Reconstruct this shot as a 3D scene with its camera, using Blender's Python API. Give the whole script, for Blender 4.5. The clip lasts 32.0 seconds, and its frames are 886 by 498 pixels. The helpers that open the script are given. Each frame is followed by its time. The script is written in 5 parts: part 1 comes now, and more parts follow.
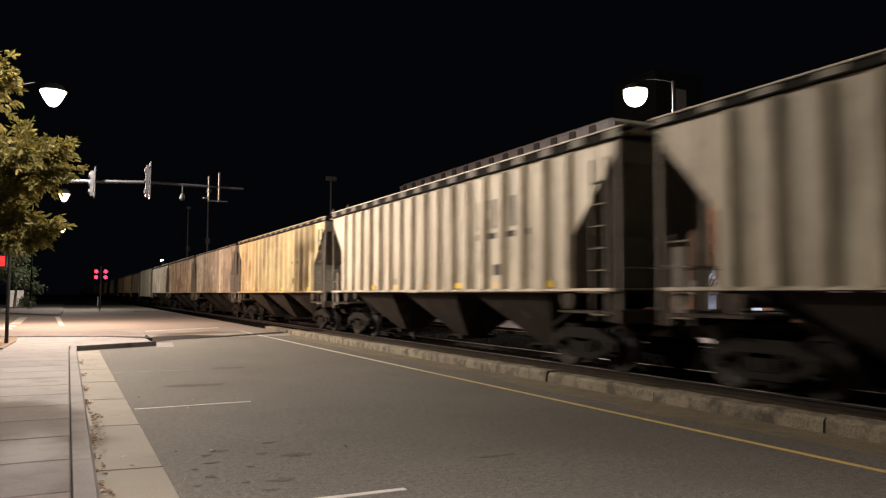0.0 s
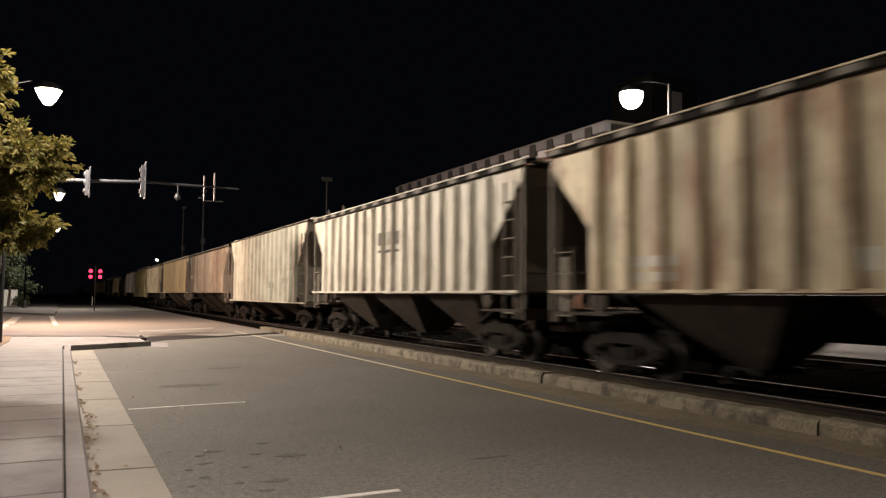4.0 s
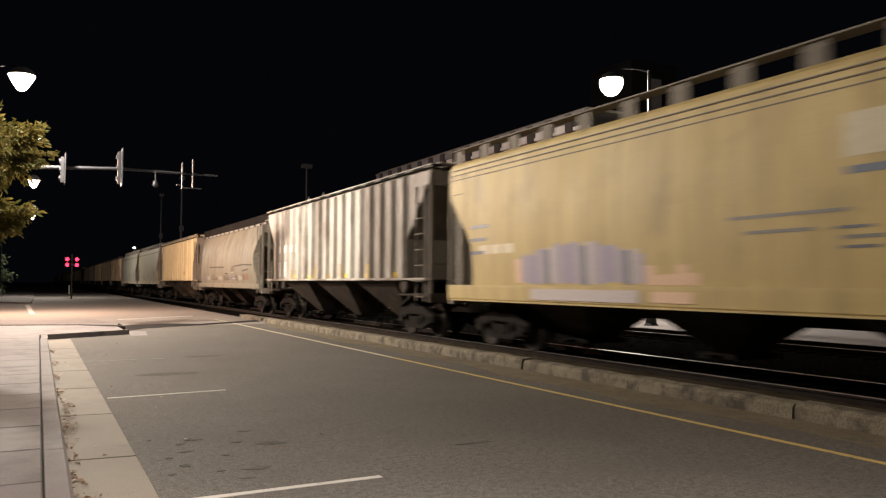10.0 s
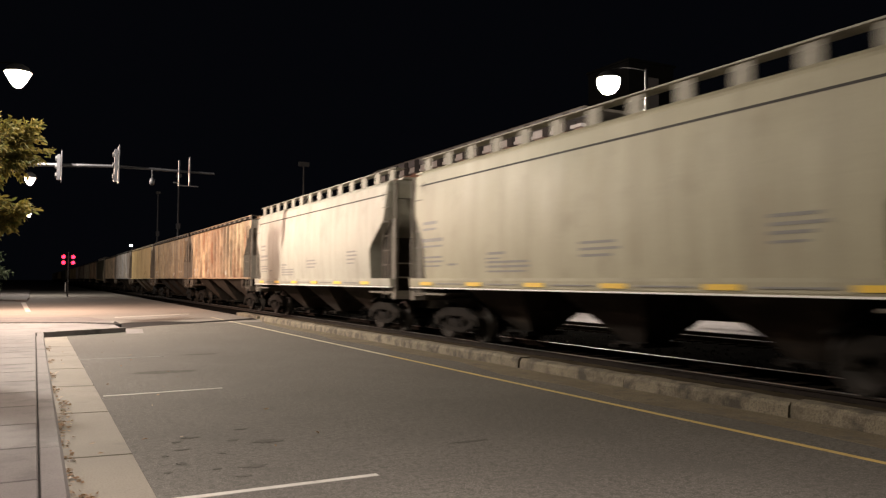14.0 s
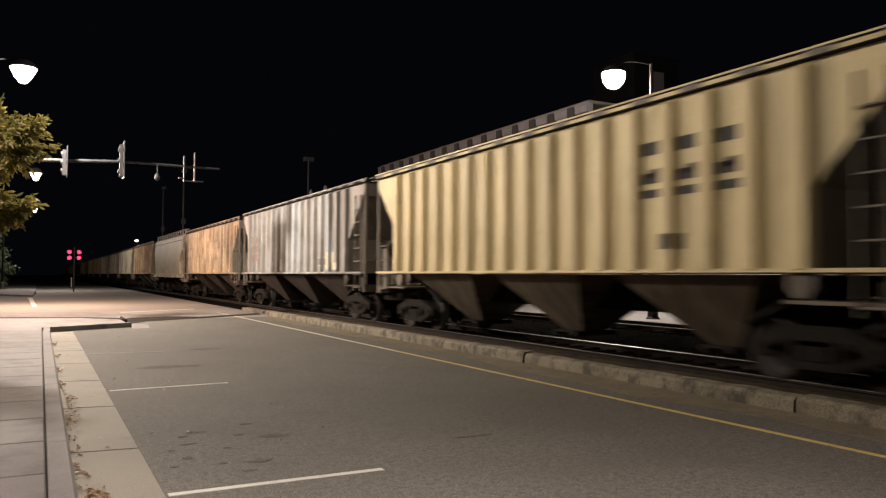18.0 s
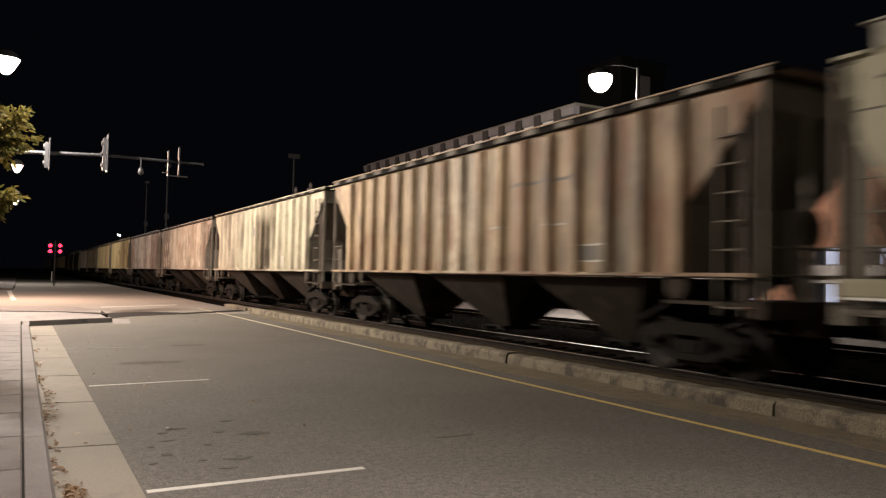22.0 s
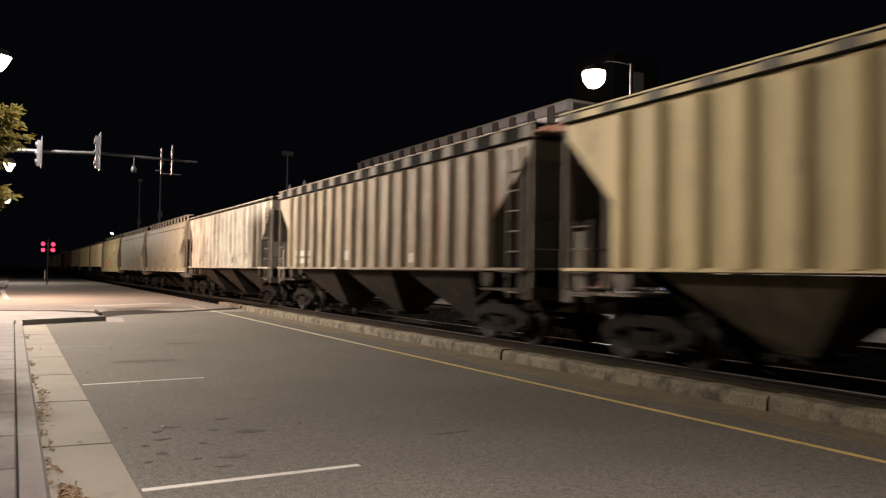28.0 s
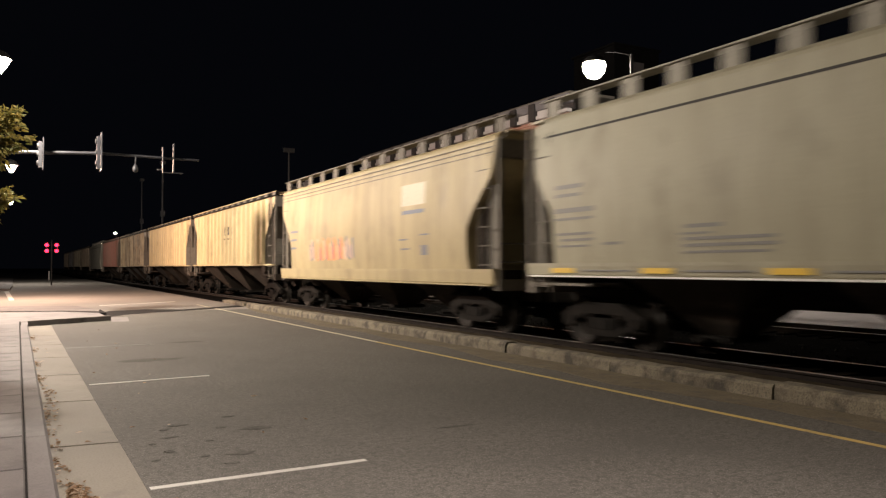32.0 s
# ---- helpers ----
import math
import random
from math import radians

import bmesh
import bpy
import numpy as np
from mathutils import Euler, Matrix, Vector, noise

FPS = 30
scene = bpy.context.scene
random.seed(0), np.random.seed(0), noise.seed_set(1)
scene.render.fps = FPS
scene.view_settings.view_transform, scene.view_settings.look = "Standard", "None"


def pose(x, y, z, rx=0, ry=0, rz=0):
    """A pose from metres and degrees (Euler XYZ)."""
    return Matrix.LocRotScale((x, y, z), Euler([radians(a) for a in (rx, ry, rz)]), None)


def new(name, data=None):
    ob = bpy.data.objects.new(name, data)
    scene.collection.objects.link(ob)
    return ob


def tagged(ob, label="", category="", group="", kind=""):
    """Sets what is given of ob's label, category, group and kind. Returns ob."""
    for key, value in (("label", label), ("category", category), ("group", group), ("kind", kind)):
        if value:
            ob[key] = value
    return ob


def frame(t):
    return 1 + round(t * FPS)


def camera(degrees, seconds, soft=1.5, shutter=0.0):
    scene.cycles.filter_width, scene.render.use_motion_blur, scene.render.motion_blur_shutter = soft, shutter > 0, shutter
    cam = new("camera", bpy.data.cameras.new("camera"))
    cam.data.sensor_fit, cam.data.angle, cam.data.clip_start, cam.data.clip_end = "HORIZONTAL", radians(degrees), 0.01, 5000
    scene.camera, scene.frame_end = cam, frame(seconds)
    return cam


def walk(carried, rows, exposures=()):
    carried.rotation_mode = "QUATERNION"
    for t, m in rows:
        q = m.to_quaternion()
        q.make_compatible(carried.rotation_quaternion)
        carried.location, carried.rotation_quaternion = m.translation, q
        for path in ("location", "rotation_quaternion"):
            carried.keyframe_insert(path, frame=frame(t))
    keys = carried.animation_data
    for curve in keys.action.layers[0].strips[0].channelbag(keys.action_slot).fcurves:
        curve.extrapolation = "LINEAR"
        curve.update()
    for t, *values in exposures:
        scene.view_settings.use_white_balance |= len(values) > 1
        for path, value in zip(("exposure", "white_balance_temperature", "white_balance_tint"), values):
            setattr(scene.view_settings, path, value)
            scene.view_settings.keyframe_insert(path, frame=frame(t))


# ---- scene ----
# ---- camera and its walk ----
cam = camera(60.0, 32.0, soft=1.3, shutter=0.55)
PATH = [
    (0, pose(0, 0, 1.65, 93.38, -0.15, -26.01)),
    (0.5, pose(0, 0, 1.65, 93.47, -0.19, -26.13)),
    (1, pose(0, 0, 1.65, 93.57, -0.25, -26.22)),
    (1.5, pose(0, 0, 1.65, 93.67, -0.31, -26.25)),
    (2, pose(0, 0, 1.65, 93.74, -0.38, -26.26)),
    (2.5, pose(0, 0, 1.65, 93.75, -0.43, -26.27)),
    (3, pose(0, 0, 1.65, 93.69, -0.45, -26.28)),
    (3.5, pose(0, 0, 1.65, 93.58, -0.44, -26.30)),
    (5.5, pose(0, 0, 1.65, 93.20, -0.35, -26.66)),
    (6, pose(0, 0, 1.65, 93.13, -0.38, -26.79)),
    (6.5, pose(0, 0, 1.65, 93.06, -0.40, -26.93)),
    (7, pose(0, 0, 1.65, 93.00, -0.45, -27.09)),
    (7.5, pose(0, 0, 1.65, 92.93, -0.48, -27.25)),
    (8, pose(0, 0, 1.65, 92.85, -0.45, -27.40)),
    (8.5, pose(0, 0, 1.65, 92.76, -0.39, -27.54)),
    (9, pose(0, 0, 1.65, 92.67, -0.31, -27.65)),
    (9.5, pose(0, 0, 1.65, 92.57, -0.24, -27.72)),
    (10, pose(0, 0, 1.65, 92.51, -0.20, -27.79)),
    (10.5, pose(0, 0, 1.65, 92.48, -0.22, -27.88)),
    (11, pose(0, 0, 1.65, 92.48, -0.25, -27.97)),
    (11.5, pose(0, 0, 1.65, 92.47, -0.26, -28.03)),
    (12, pose(0, 0, 1.65, 92.44, -0.26, -28.03)),
    (12.5, pose(0, 0, 1.65, 92.42, -0.26, -28.00)),
    (13, pose(0, 0, 1.65, 92.41, -0.26, -27.98)),
    (13.5, pose(0, 0, 1.65, 92.41, -0.28, -27.99)),
    (14, pose(0, 0, 1.65, 92.39, -0.30, -28.02)),
    (14.5, pose(0, 0, 1.65, 92.35, -0.24, -28.05)),
    (16.5, pose(0, 0, 1.65, 92.15, -0.18, -27.85)),
    (17, pose(0, 0, 1.65, 92.09, -0.19, -27.74)),
    (17.5, pose(0, 0, 1.65, 92.04, -0.22, -27.66)),
    (18, pose(0, 0, 1.65, 92.01, -0.27, -27.66)),
    (18.5, pose(0, 0, 1.65, 92.01, -0.31, -27.73)),
    (19, pose(0, 0, 1.65, 92.02, -0.40, -27.88)),
    (19.5, pose(0, 0, 1.65, 92.04, -0.54, -28.06)),
    (20, pose(0, 0, 1.65, 92.05, -0.70, -28.25)),
    (20.5, pose(0, 0, 1.65, 92.06, -0.86, -28.43)),
    (21, pose(0, 0, 1.65, 92.04, -0.98, -28.61)),
    (21.5, pose(0, 0, 1.65, 92.01, -1.07, -28.76)),
    (22, pose(0, 0, 1.65, 92.00, -1.17, -28.84)),
    (22.5, pose(0, 0, 1.65, 92.01, -1.29, -28.90)),
    (23, pose(0, 0, 1.65, 92.00, -1.41, -28.98)),
    (23.5, pose(0, 0, 1.65, 91.97, -1.52, -29.09)),
    (24, pose(0, 0, 1.65, 91.92, -1.61, -29.22)),
    (24.5, pose(0, 0, 1.65, 91.87, -1.63, -29.32)),
    (25, pose(0, 0, 1.65, 91.84, -1.58, -29.36)),
    (25.5, pose(0, 0, 1.65, 91.85, -1.47, -29.36)),
    (27.5, pose(0, 0, 1.65, 91.86, -1.04, -29.29)),
    (28, pose(0, 0, 1.65, 91.77, -0.89, -29.25)),
    (28.5, pose(0, 0, 1.65, 91.68, -0.73, -29.18)),
    (29, pose(0, 0, 1.65, 91.58, -0.54, -29.10)),
    (29.5, pose(0, 0, 1.65, 91.48, -0.36, -29.01)),
    (30, pose(0, 0, 1.65, 91.37, -0.23, -28.94)),
    (30.5, pose(0, 0, 1.65, 91.30, -0.13, -28.91)),
    (31, pose(0, 0, 1.65, 91.27, -0.07, -28.92)),
    (31.5, pose(0, 0, 1.65, 91.29, -0.00, -28.96)),
    (32, pose(0, 0, 1.65, 91.33, 0.09, -29.01)),
]
walk(cam, PATH)

# ---- night sky, street lamps, exposure ----
world = bpy.data.worlds.new("night_sky")
scene.world = world
world.use_nodes = True
world.node_tree.nodes["Background"].inputs[0].default_value = (0.0055, 0.0062, 0.0095, 1)
world.node_tree.nodes["Background"].inputs[1].default_value = 0.2
scene.view_settings.exposure = 0.30

WARM = (1.0, 0.885, 0.765)
SODIUM = (1.0, 0.65, 0.48)
COOL = (1.0, 0.865, 0.80)


def lamp_light(name, place, watts, colour, radius=0.22):
    data = bpy.data.lights.new(name, "POINT")
    data.energy, data.color, data.shadow_soft_size = watts, colour, radius
    ob = new(name, data)
    ob.location = place
    return ob


lamp_light("street_light_near", (-0.64, 28.8, 7.72), 9900, WARM)
lamp_light("street_light_middle", (-0.62, 14.2, 7.72), 1900, WARM)
lamp_light("street_light_crossing", (-0.32, 44.0, 6.1), 8600, SODIUM)
lamp_light("street_light_far", (-0.66, 86.0, 7.6), 3600, WARM)
lamp_light("yard_light", (20.0, 23.64, 8.8), 4200, WARM)
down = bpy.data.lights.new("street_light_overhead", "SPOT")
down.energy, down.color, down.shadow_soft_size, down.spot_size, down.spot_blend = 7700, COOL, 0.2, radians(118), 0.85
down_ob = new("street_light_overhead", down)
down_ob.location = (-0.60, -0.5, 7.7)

# ---- materials ----
def nodes_of(name):
    m = bpy.data.materials.new(name)
    m.use_nodes = True
    t = m.node_tree
    return m, t, t.nodes["Principled BSDF"]


def link(t, a, b):
    t.links.new(a, b)


def coords(t, stretch=(1, 1, 1), shift=(0, 0, 0), kind="Object", own=False):
    tc = t.nodes.new("ShaderNodeTexCoord")
    mp = t.nodes.new("ShaderNodeMapping")
    mp.inputs["Scale"].default_value = stretch
    mp.inputs["Location"].default_value = shift
    if own:
        info = t.nodes.new("ShaderNodeObjectInfo")
        add = t.nodes.new("ShaderNodeVectorMath")
        add.operation = "ADD"
        link(t, tc.outputs[kind], add.inputs[0])
        link(t, times(t, info.outputs["Random"], 83.0), add.inputs[1])
        link(t, add.outputs[0], mp.inputs["Vector"])
    else:
        link(t, tc.outputs[kind], mp.inputs["Vector"])
    return mp.outputs["Vector"]


def noise_at(t, vec, scale, detail=4.0, rough=0.55):
    n = t.nodes.new("ShaderNodeTexNoise")
    n.inputs["Scale"].default_value = scale
    n.inputs["Detail"].default_value = detail
    n.inputs["Roughness"].default_value = rough
    link(t, vec, n.inputs["Vector"])
    return n.outputs["Fac"]


def ramp(t, fac, lo, hi):
    r = t.nodes.new("ShaderNodeMapRange")
    r.inputs["From Min"].default_value = lo
    r.inputs["From Max"].default_value = hi
    link(t, fac, r.inputs["Value"])
    return r.outputs["Result"]


def times(t, a, k):
    m = t.nodes.new("ShaderNodeMath")
    m.operation = "MULTIPLY"
    link(t, a, m.inputs[0])
    if isinstance(k, (int, float)):
        m.inputs[1].default_value = k
    else:
        link(t, k, m.inputs[1])
    return m.outputs[0]


def mix(t, fac, a, b):
    m = t.nodes.new("ShaderNodeMix")
    m.data_type = "RGBA"
    if isinstance(fac, (int, float)):
        m.inputs[0].default_value = fac
    else:
        link(t, fac, m.inputs[0])
    for sock, v in ((m.inputs[6], a), (m.inputs[7], b)):
        if isinstance(v, tuple):
            sock.default_value = (*v, 1)
        else:
            link(t, v, sock)
    return m.outputs[2]


def bump(t, p, height, strength, distance):
    b = t.nodes.new("ShaderNodeBump")
    b.inputs["Strength"].default_value = strength
    b.inputs["Distance"].default_value = distance
    link(t, height, b.inputs["Height"])
    link(t, b.outputs["Normal"], p.inputs["Normal"])


def surface(name, c1, c2, big=0.5, fine=30.0, rough=0.8, metal=0.0, relief=0.3, depth=0.01, stretch=(1, 1, 1), c3=None, patch=(0.58, 0.75), each=0.0, speck=0.55, glint=None, gloss=0.5, deep=0.62, mid=0.0):
    """Base colours c1 and c2 mixed at a large and a fine scale, with patches of c3."""
    m, t, p = nodes_of(name)
    v = coords(t, stretch, own=each > 0)
    a = noise_at(t, v, big, 5)
    b = noise_at(t, v, fine, 3)
    col = mix(t, ramp(t, a, 0.35, 0.65), c1, c2)
    dark = tuple(x * deep for x in c1)
    col = mix(t, times(t, ramp(t, b, 0.45, 0.72), speck), col, dark)
    if mid:
        col = mix(t, times(t, ramp(t, noise_at(t, v, 15.0, 6, 0.75), 0.44, 0.62), mid), col, tuple(x * 0.5 for x in c1))
    if glint:
        d = noise_at(t, v, fine * 1.9, 2)
        col = mix(t, ramp(t, d, 0.60, 0.72), col, glint)
    if c3:
        c = noise_at(t, v, big * 2.3, 6, 0.62)
        col = mix(t, ramp(t, c, *patch), col, c3)
    if each:
        info = t.nodes.new("ShaderNodeObjectInfo")
        hsv = t.nodes.new("ShaderNodeHueSaturation")
        link(t, ramp_out(t, info.outputs["Random"], 1 - each, 1 + each), hsv.inputs["Value"])
        link(t, col, hsv.inputs["Color"])
        col = hsv.outputs["Color"]
    link(t, col, p.inputs["Base Color"])
    p.inputs["Roughness"].default_value = rough
    p.inputs["Metallic"].default_value = metal
    p.inputs["Specular IOR Level"].default_value = gloss
    bump(t, p, b, relief, depth)
    return m


def ramp_out(t, fac, lo, hi):
    r = t.nodes.new("ShaderNodeMapRange")
    r.inputs["To Min"].default_value = lo
    r.inputs["To Max"].default_value = hi
    link(t, fac, r.inputs["Value"])
    return r.outputs["Result"]


def glow(name, colour, strength):
    m, t, p = nodes_of(name)
    p.inputs["Base Color"].default_value = (*[0.6 * c for c in colour], 1)
    p.inputs["Emission Color"].default_value = (*colour, 1)
    p.inputs["Emission Strength"].default_value = strength
    return m


def plain(name, colour, rough=0.6, metal=0.0):
    m, t, p = nodes_of(name)
    v = coords(t)
    n = noise_at(t, v, 18.0, 4)
    link(t, mix(t, times(t, ramp(t, n, 0.4, 0.8), 0.5), colour, tuple(c * 0.55 for c in colour)), p.inputs["Base Color"])
    p.inputs["Roughness"].default_value = rough
    p.inputs["Metallic"].default_value = metal
    return m


def car_paint(name, base, dirt, rust, seed, rough=0.55, grime=(0.10, 0.075, 0.05), panels=0.0, zones=()):
    """Weathered freight-car paint: panels of uneven tone, streaks that run down the sheet, blotches of rust, a fine grain."""
    m, t, p = nodes_of(name)
    rng = random.Random(seed)
    shift = (rng.uniform(0, 50), rng.uniform(0, 50), rng.uniform(0, 50))
    streak = noise_at(t, coords(t, (0.6, 3.6, 0.3), shift, own=True), 1.0, 6, 0.66)
    smear = noise_at(t, coords(t, (0.8, 0.9, 0.75), shift, own=True), 1.25, 6, 0.62)
    wide = noise_at(t, coords(t, (0.3, 0.55, 0.35), shift, own=True), 1.0, 4, 0.55)
    blot = noise_at(t, coords(t, (1, 1.3, 0.5), shift, own=True), 1.0, 7, 0.68)
    fine = noise_at(t, coords(t, (1, 1, 1), shift), 26.0, 3)
    col = mix(t, times(t, ramp(t, wide, 0.35, 0.65), 0.3 + 0.3 * dirt), base, tuple(0.62 * a + 0.38 * b for a, b in zip(base, grime)))
    if panels:
        split = t.nodes.new("ShaderNodeSeparateXYZ")
        link(t, coords(t, (1, 1 / 0.83, 1), shift), split.inputs[0])
        step = t.nodes.new("ShaderNodeMath")
        step.operation = "FLOOR"
        link(t, split.outputs["Y"], step.inputs[0])
        info = t.nodes.new("ShaderNodeObjectInfo")
        both = t.nodes.new("ShaderNodeMath")
        both.operation = "ADD"
        link(t, step.outputs[0], both.inputs[0])
        link(t, times(t, info.outputs["Random"], 977.0), both.inputs[1])
        white = t.nodes.new("ShaderNodeTexWhiteNoise")
        white.noise_dimensions = "1D"
        link(t, both.outputs[0], white.inputs["W"])
        col = mix(t, times(t, ramp(t, white.outputs["Value"], 0.35, 1.0), panels), col, tuple(0.45 * a + 0.55 * b for a, b in zip(base, grime)))
    for y0, y1, stain, amount in zones:
        parts = t.nodes.new("ShaderNodeSeparateXYZ")
        link(t, coords(t), parts.inputs[0])
        wander = t.nodes.new("ShaderNodeMath")
        wander.operation = "MULTIPLY_ADD"
        link(t, wide, wander.inputs[0])
        wander.inputs[1].default_value = 3.0
        link(t, parts.outputs["Y"], wander.inputs[2])
        a = ramp(t, wander.outputs[0], y0 + 1.2, y0 + 1.9)
        b = ramp(t, wander.outputs[0], y1 + 1.9, y1 + 1.2)
        col = mix(t, times(t, times(t, a, b), amount), col, stain)
    col = mix(t, times(t, ramp(t, streak, 0.47, 0.59), dirt), col, grime)
    col = mix(t, times(t, ramp(t, smear, 0.57 - 0.12 * dirt, 0.70 - 0.10 * dirt), 0.15 + 0.42 * dirt), col, tuple(0.7 * g for g in grime))
    col = mix(t, times(t, ramp(t, smear, 0.46, 0.30), 0.5 * dirt), col, tuple(min(0.75, 1.25 * b + 0.03) for b in base))
    col = mix(t, times(t, ramp(t, blot, 0.60 - 0.15 * rust, 0.68 - 0.12 * rust), min(0.95, rust + 0.1)), col, (0.17, 0.070, 0.034))
    col = mix(t, times(t, ramp(t, fine, 0.45, 0.75), 0.25), col, tuple(0.5 * b for b in base))
    link(t, col, p.inputs["Base Color"])
    p.inputs["Specular IOR Level"].default_value = 0.3
    link(t, ramp_out(t, blot, rough - 0.1, rough + 0.25), p.inputs["Roughness"])
    bump(t, p, fine, 0.2, 0.005)
    return m


def coursed(name, c1, c2, joint):
    """Brickwork seen from far off: courses of 0.2 by 0.067 m with paler joints."""
    m, t, p = nodes_of(name)
    tc = t.nodes.new("ShaderNodeTexCoord")
    split = t.nodes.new("ShaderNodeSeparateXYZ")
    join = t.nodes.new("ShaderNodeCombineXYZ")
    link(t, tc.outputs["Object"], split.inputs[0])
    link(t, split.outputs["Y"], join.inputs[0])
    link(t, split.outputs["Z"], join.inputs[1])
    br = t.nodes.new("ShaderNodeTexBrick")
    link(t, join.outputs[0], br.inputs["Vector"])
    for sock, c in (("Color1", c1), ("Color2", c2), ("Mortar", joint)):
        br.inputs[sock].default_value = (*c, 1)
    br.inputs["Scale"].default_value = 1.0
    br.inputs["Brick Width"].default_value = 0.40
    br.inputs["Row Height"].default_value = 0.135
    br.inputs["Mortar Size"].default_value = 0.016
    n = noise_at(t, tc.outputs["Object"], 1.3, 5)
    col = mix(t, times(t, ramp(t, n, 0.45, 0.7), 0.5), br.outputs["Color"], c2)
    link(t, col, p.inputs["Base Color"])
    p.inputs["Roughness"].default_value = 0.9
    return m


ASPHALT = surface("asphalt", (0.0928, 0.0848, 0.0728), (0.1168, 0.1072, 0.0928), 0.45, 48.0, 0.9, relief=0.2, depth=0.003, c3=(0.0704, 0.0648, 0.0568), patch=(0.50, 0.80), mid=0.85, speck=1.0, glint=(0.272, 0.256, 0.232), gloss=0.2, deep=0.38)
OLD_ASPHALT = surface("old_asphalt", (0.045, 0.040, 0.036), (0.060, 0.055, 0.048), 0.8, 70.0, 0.85, relief=0.6, depth=0.008)
TAR = surface("tar", (0.012, 0.011, 0.011), (0.02, 0.018, 0.017), 2.0, 40.0, 0.95, gloss=0.05)
CONCRETE = surface("pavement_concrete", (0.1056, 0.0936, 0.08964), (0.136, 0.1216, 0.117), 0.7, 60.0, 0.85, relief=0.3, depth=0.004, c3=(0.0544, 0.048, 0.04648), patch=(0.52, 0.72), each=0.08)
GUTTER = surface("gutter_concrete", (0.1344, 0.116, 0.0864), (0.164, 0.1424, 0.108), 0.9, 55.0, 0.85, relief=0.3, depth=0.004, c3=(0.092, 0.0784, 0.064), patch=(0.55, 0.75), each=0.06)
KERB = surface("weathered_kerb", (0.145, 0.121, 0.082), (0.205, 0.173, 0.12), 1.3, 45.0, 0.9, relief=0.9, depth=0.02, c3=(0.050, 0.041, 0.029), patch=(0.45, 0.62), each=0.10, speck=0.8, deep=0.45)
CROSSING = surface("crossing_concrete", (0.1403, 0.13, 0.1148), (0.1827, 0.17, 0.1513), 0.16, 25.0, 0.9, relief=0.3, depth=0.006, c3=(0.1275, 0.1173, 0.08925), patch=(0.58, 0.74))
DIRT = surface("track_bed_dirt", (0.045, 0.036, 0.025), (0.07, 0.056, 0.039), 1.2, 35.0, 1.0, relief=0.8, depth=0.03, gloss=0.0)
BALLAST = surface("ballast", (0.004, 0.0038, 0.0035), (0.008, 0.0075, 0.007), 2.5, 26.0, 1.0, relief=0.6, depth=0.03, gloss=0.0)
EARTH = surface("bare_earth", (0.035, 0.033, 0.026), (0.05, 0.047, 0.036), 0.2, 8.0, 0.95)
RAIL = surface("rail_steel", (0.014, 0.011, 0.009), (0.022, 0.017, 0.014), 3.0, 40.0, 0.9, metal=0.0, gloss=0.1)
RAIL_TOP = surface("polished_rail_head", (0.66, 0.66, 0.65), (0.56, 0.56, 0.55), 4.0, 60.0, 0.32, metal=1.0, relief=0.02)
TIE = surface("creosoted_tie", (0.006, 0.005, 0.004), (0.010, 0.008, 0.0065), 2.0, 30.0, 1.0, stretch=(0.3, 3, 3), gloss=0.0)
YELLOW_LINE = surface("worn_yellow_paint", (0.45, 0.315, 0.09), (0.37, 0.265, 0.085), 3.0, 60.0, 0.7, c3=(0.10, 0.08, 0.05), patch=(0.6, 0.75))
FADED_LINE = surface("faded_white_paint", (0.15, 0.145, 0.135), (0.12, 0.115, 0.11), 3.0, 60.0, 0.8, c3=(0.09, 0.086, 0.08), patch=(0.5, 0.65))
WHITE_LINE = surface("worn_white_paint", (0.425, 0.408, 0.3655), (0.357, 0.34, 0.306), 3.0, 60.0, 0.7, c3=(0.0765, 0.07225, 0.06375), patch=(0.60, 0.78))
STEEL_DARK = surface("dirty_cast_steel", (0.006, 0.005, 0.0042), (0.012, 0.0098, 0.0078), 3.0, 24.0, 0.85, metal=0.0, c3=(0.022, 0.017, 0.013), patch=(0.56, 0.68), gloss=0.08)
WHEEL_STEEL = surface("wheel_steel", (0.014, 0.0115, 0.009), (0.026, 0.021, 0.017), 3.0, 24.0, 0.7, metal=0.1, gloss=0.2)
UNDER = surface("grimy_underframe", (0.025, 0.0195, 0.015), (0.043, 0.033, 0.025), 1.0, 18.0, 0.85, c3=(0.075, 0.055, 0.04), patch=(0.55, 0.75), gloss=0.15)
ROOF_DARK = surface("sooty_roof", (0.07, 0.062, 0.052), (0.11, 0.095, 0.08), 1.0, 18.0, 0.75)
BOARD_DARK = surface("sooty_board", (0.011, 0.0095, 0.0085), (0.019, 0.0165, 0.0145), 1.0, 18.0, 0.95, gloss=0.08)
BOARD_PALE = surface("dusty_pale_board", (0.26, 0.24, 0.20), (0.33, 0.31, 0.26), 1.0, 18.0, 0.8, c3=(0.12, 0.105, 0.085), patch=(0.5, 0.68))
SIGNAL_GREY = surface("dull_signal_grey", (0.011, 0.011, 0.0135), (0.016, 0.016, 0.0195), 2.0, 25.0, 0.55, metal=0.2, relief=0.1)
FAINT_RENDER = surface("dark_render", (0.0025, 0.0025, 0.0025), (0.0035, 0.0035, 0.0035), 0.6, 15.0, 1.0, gloss=0.0)
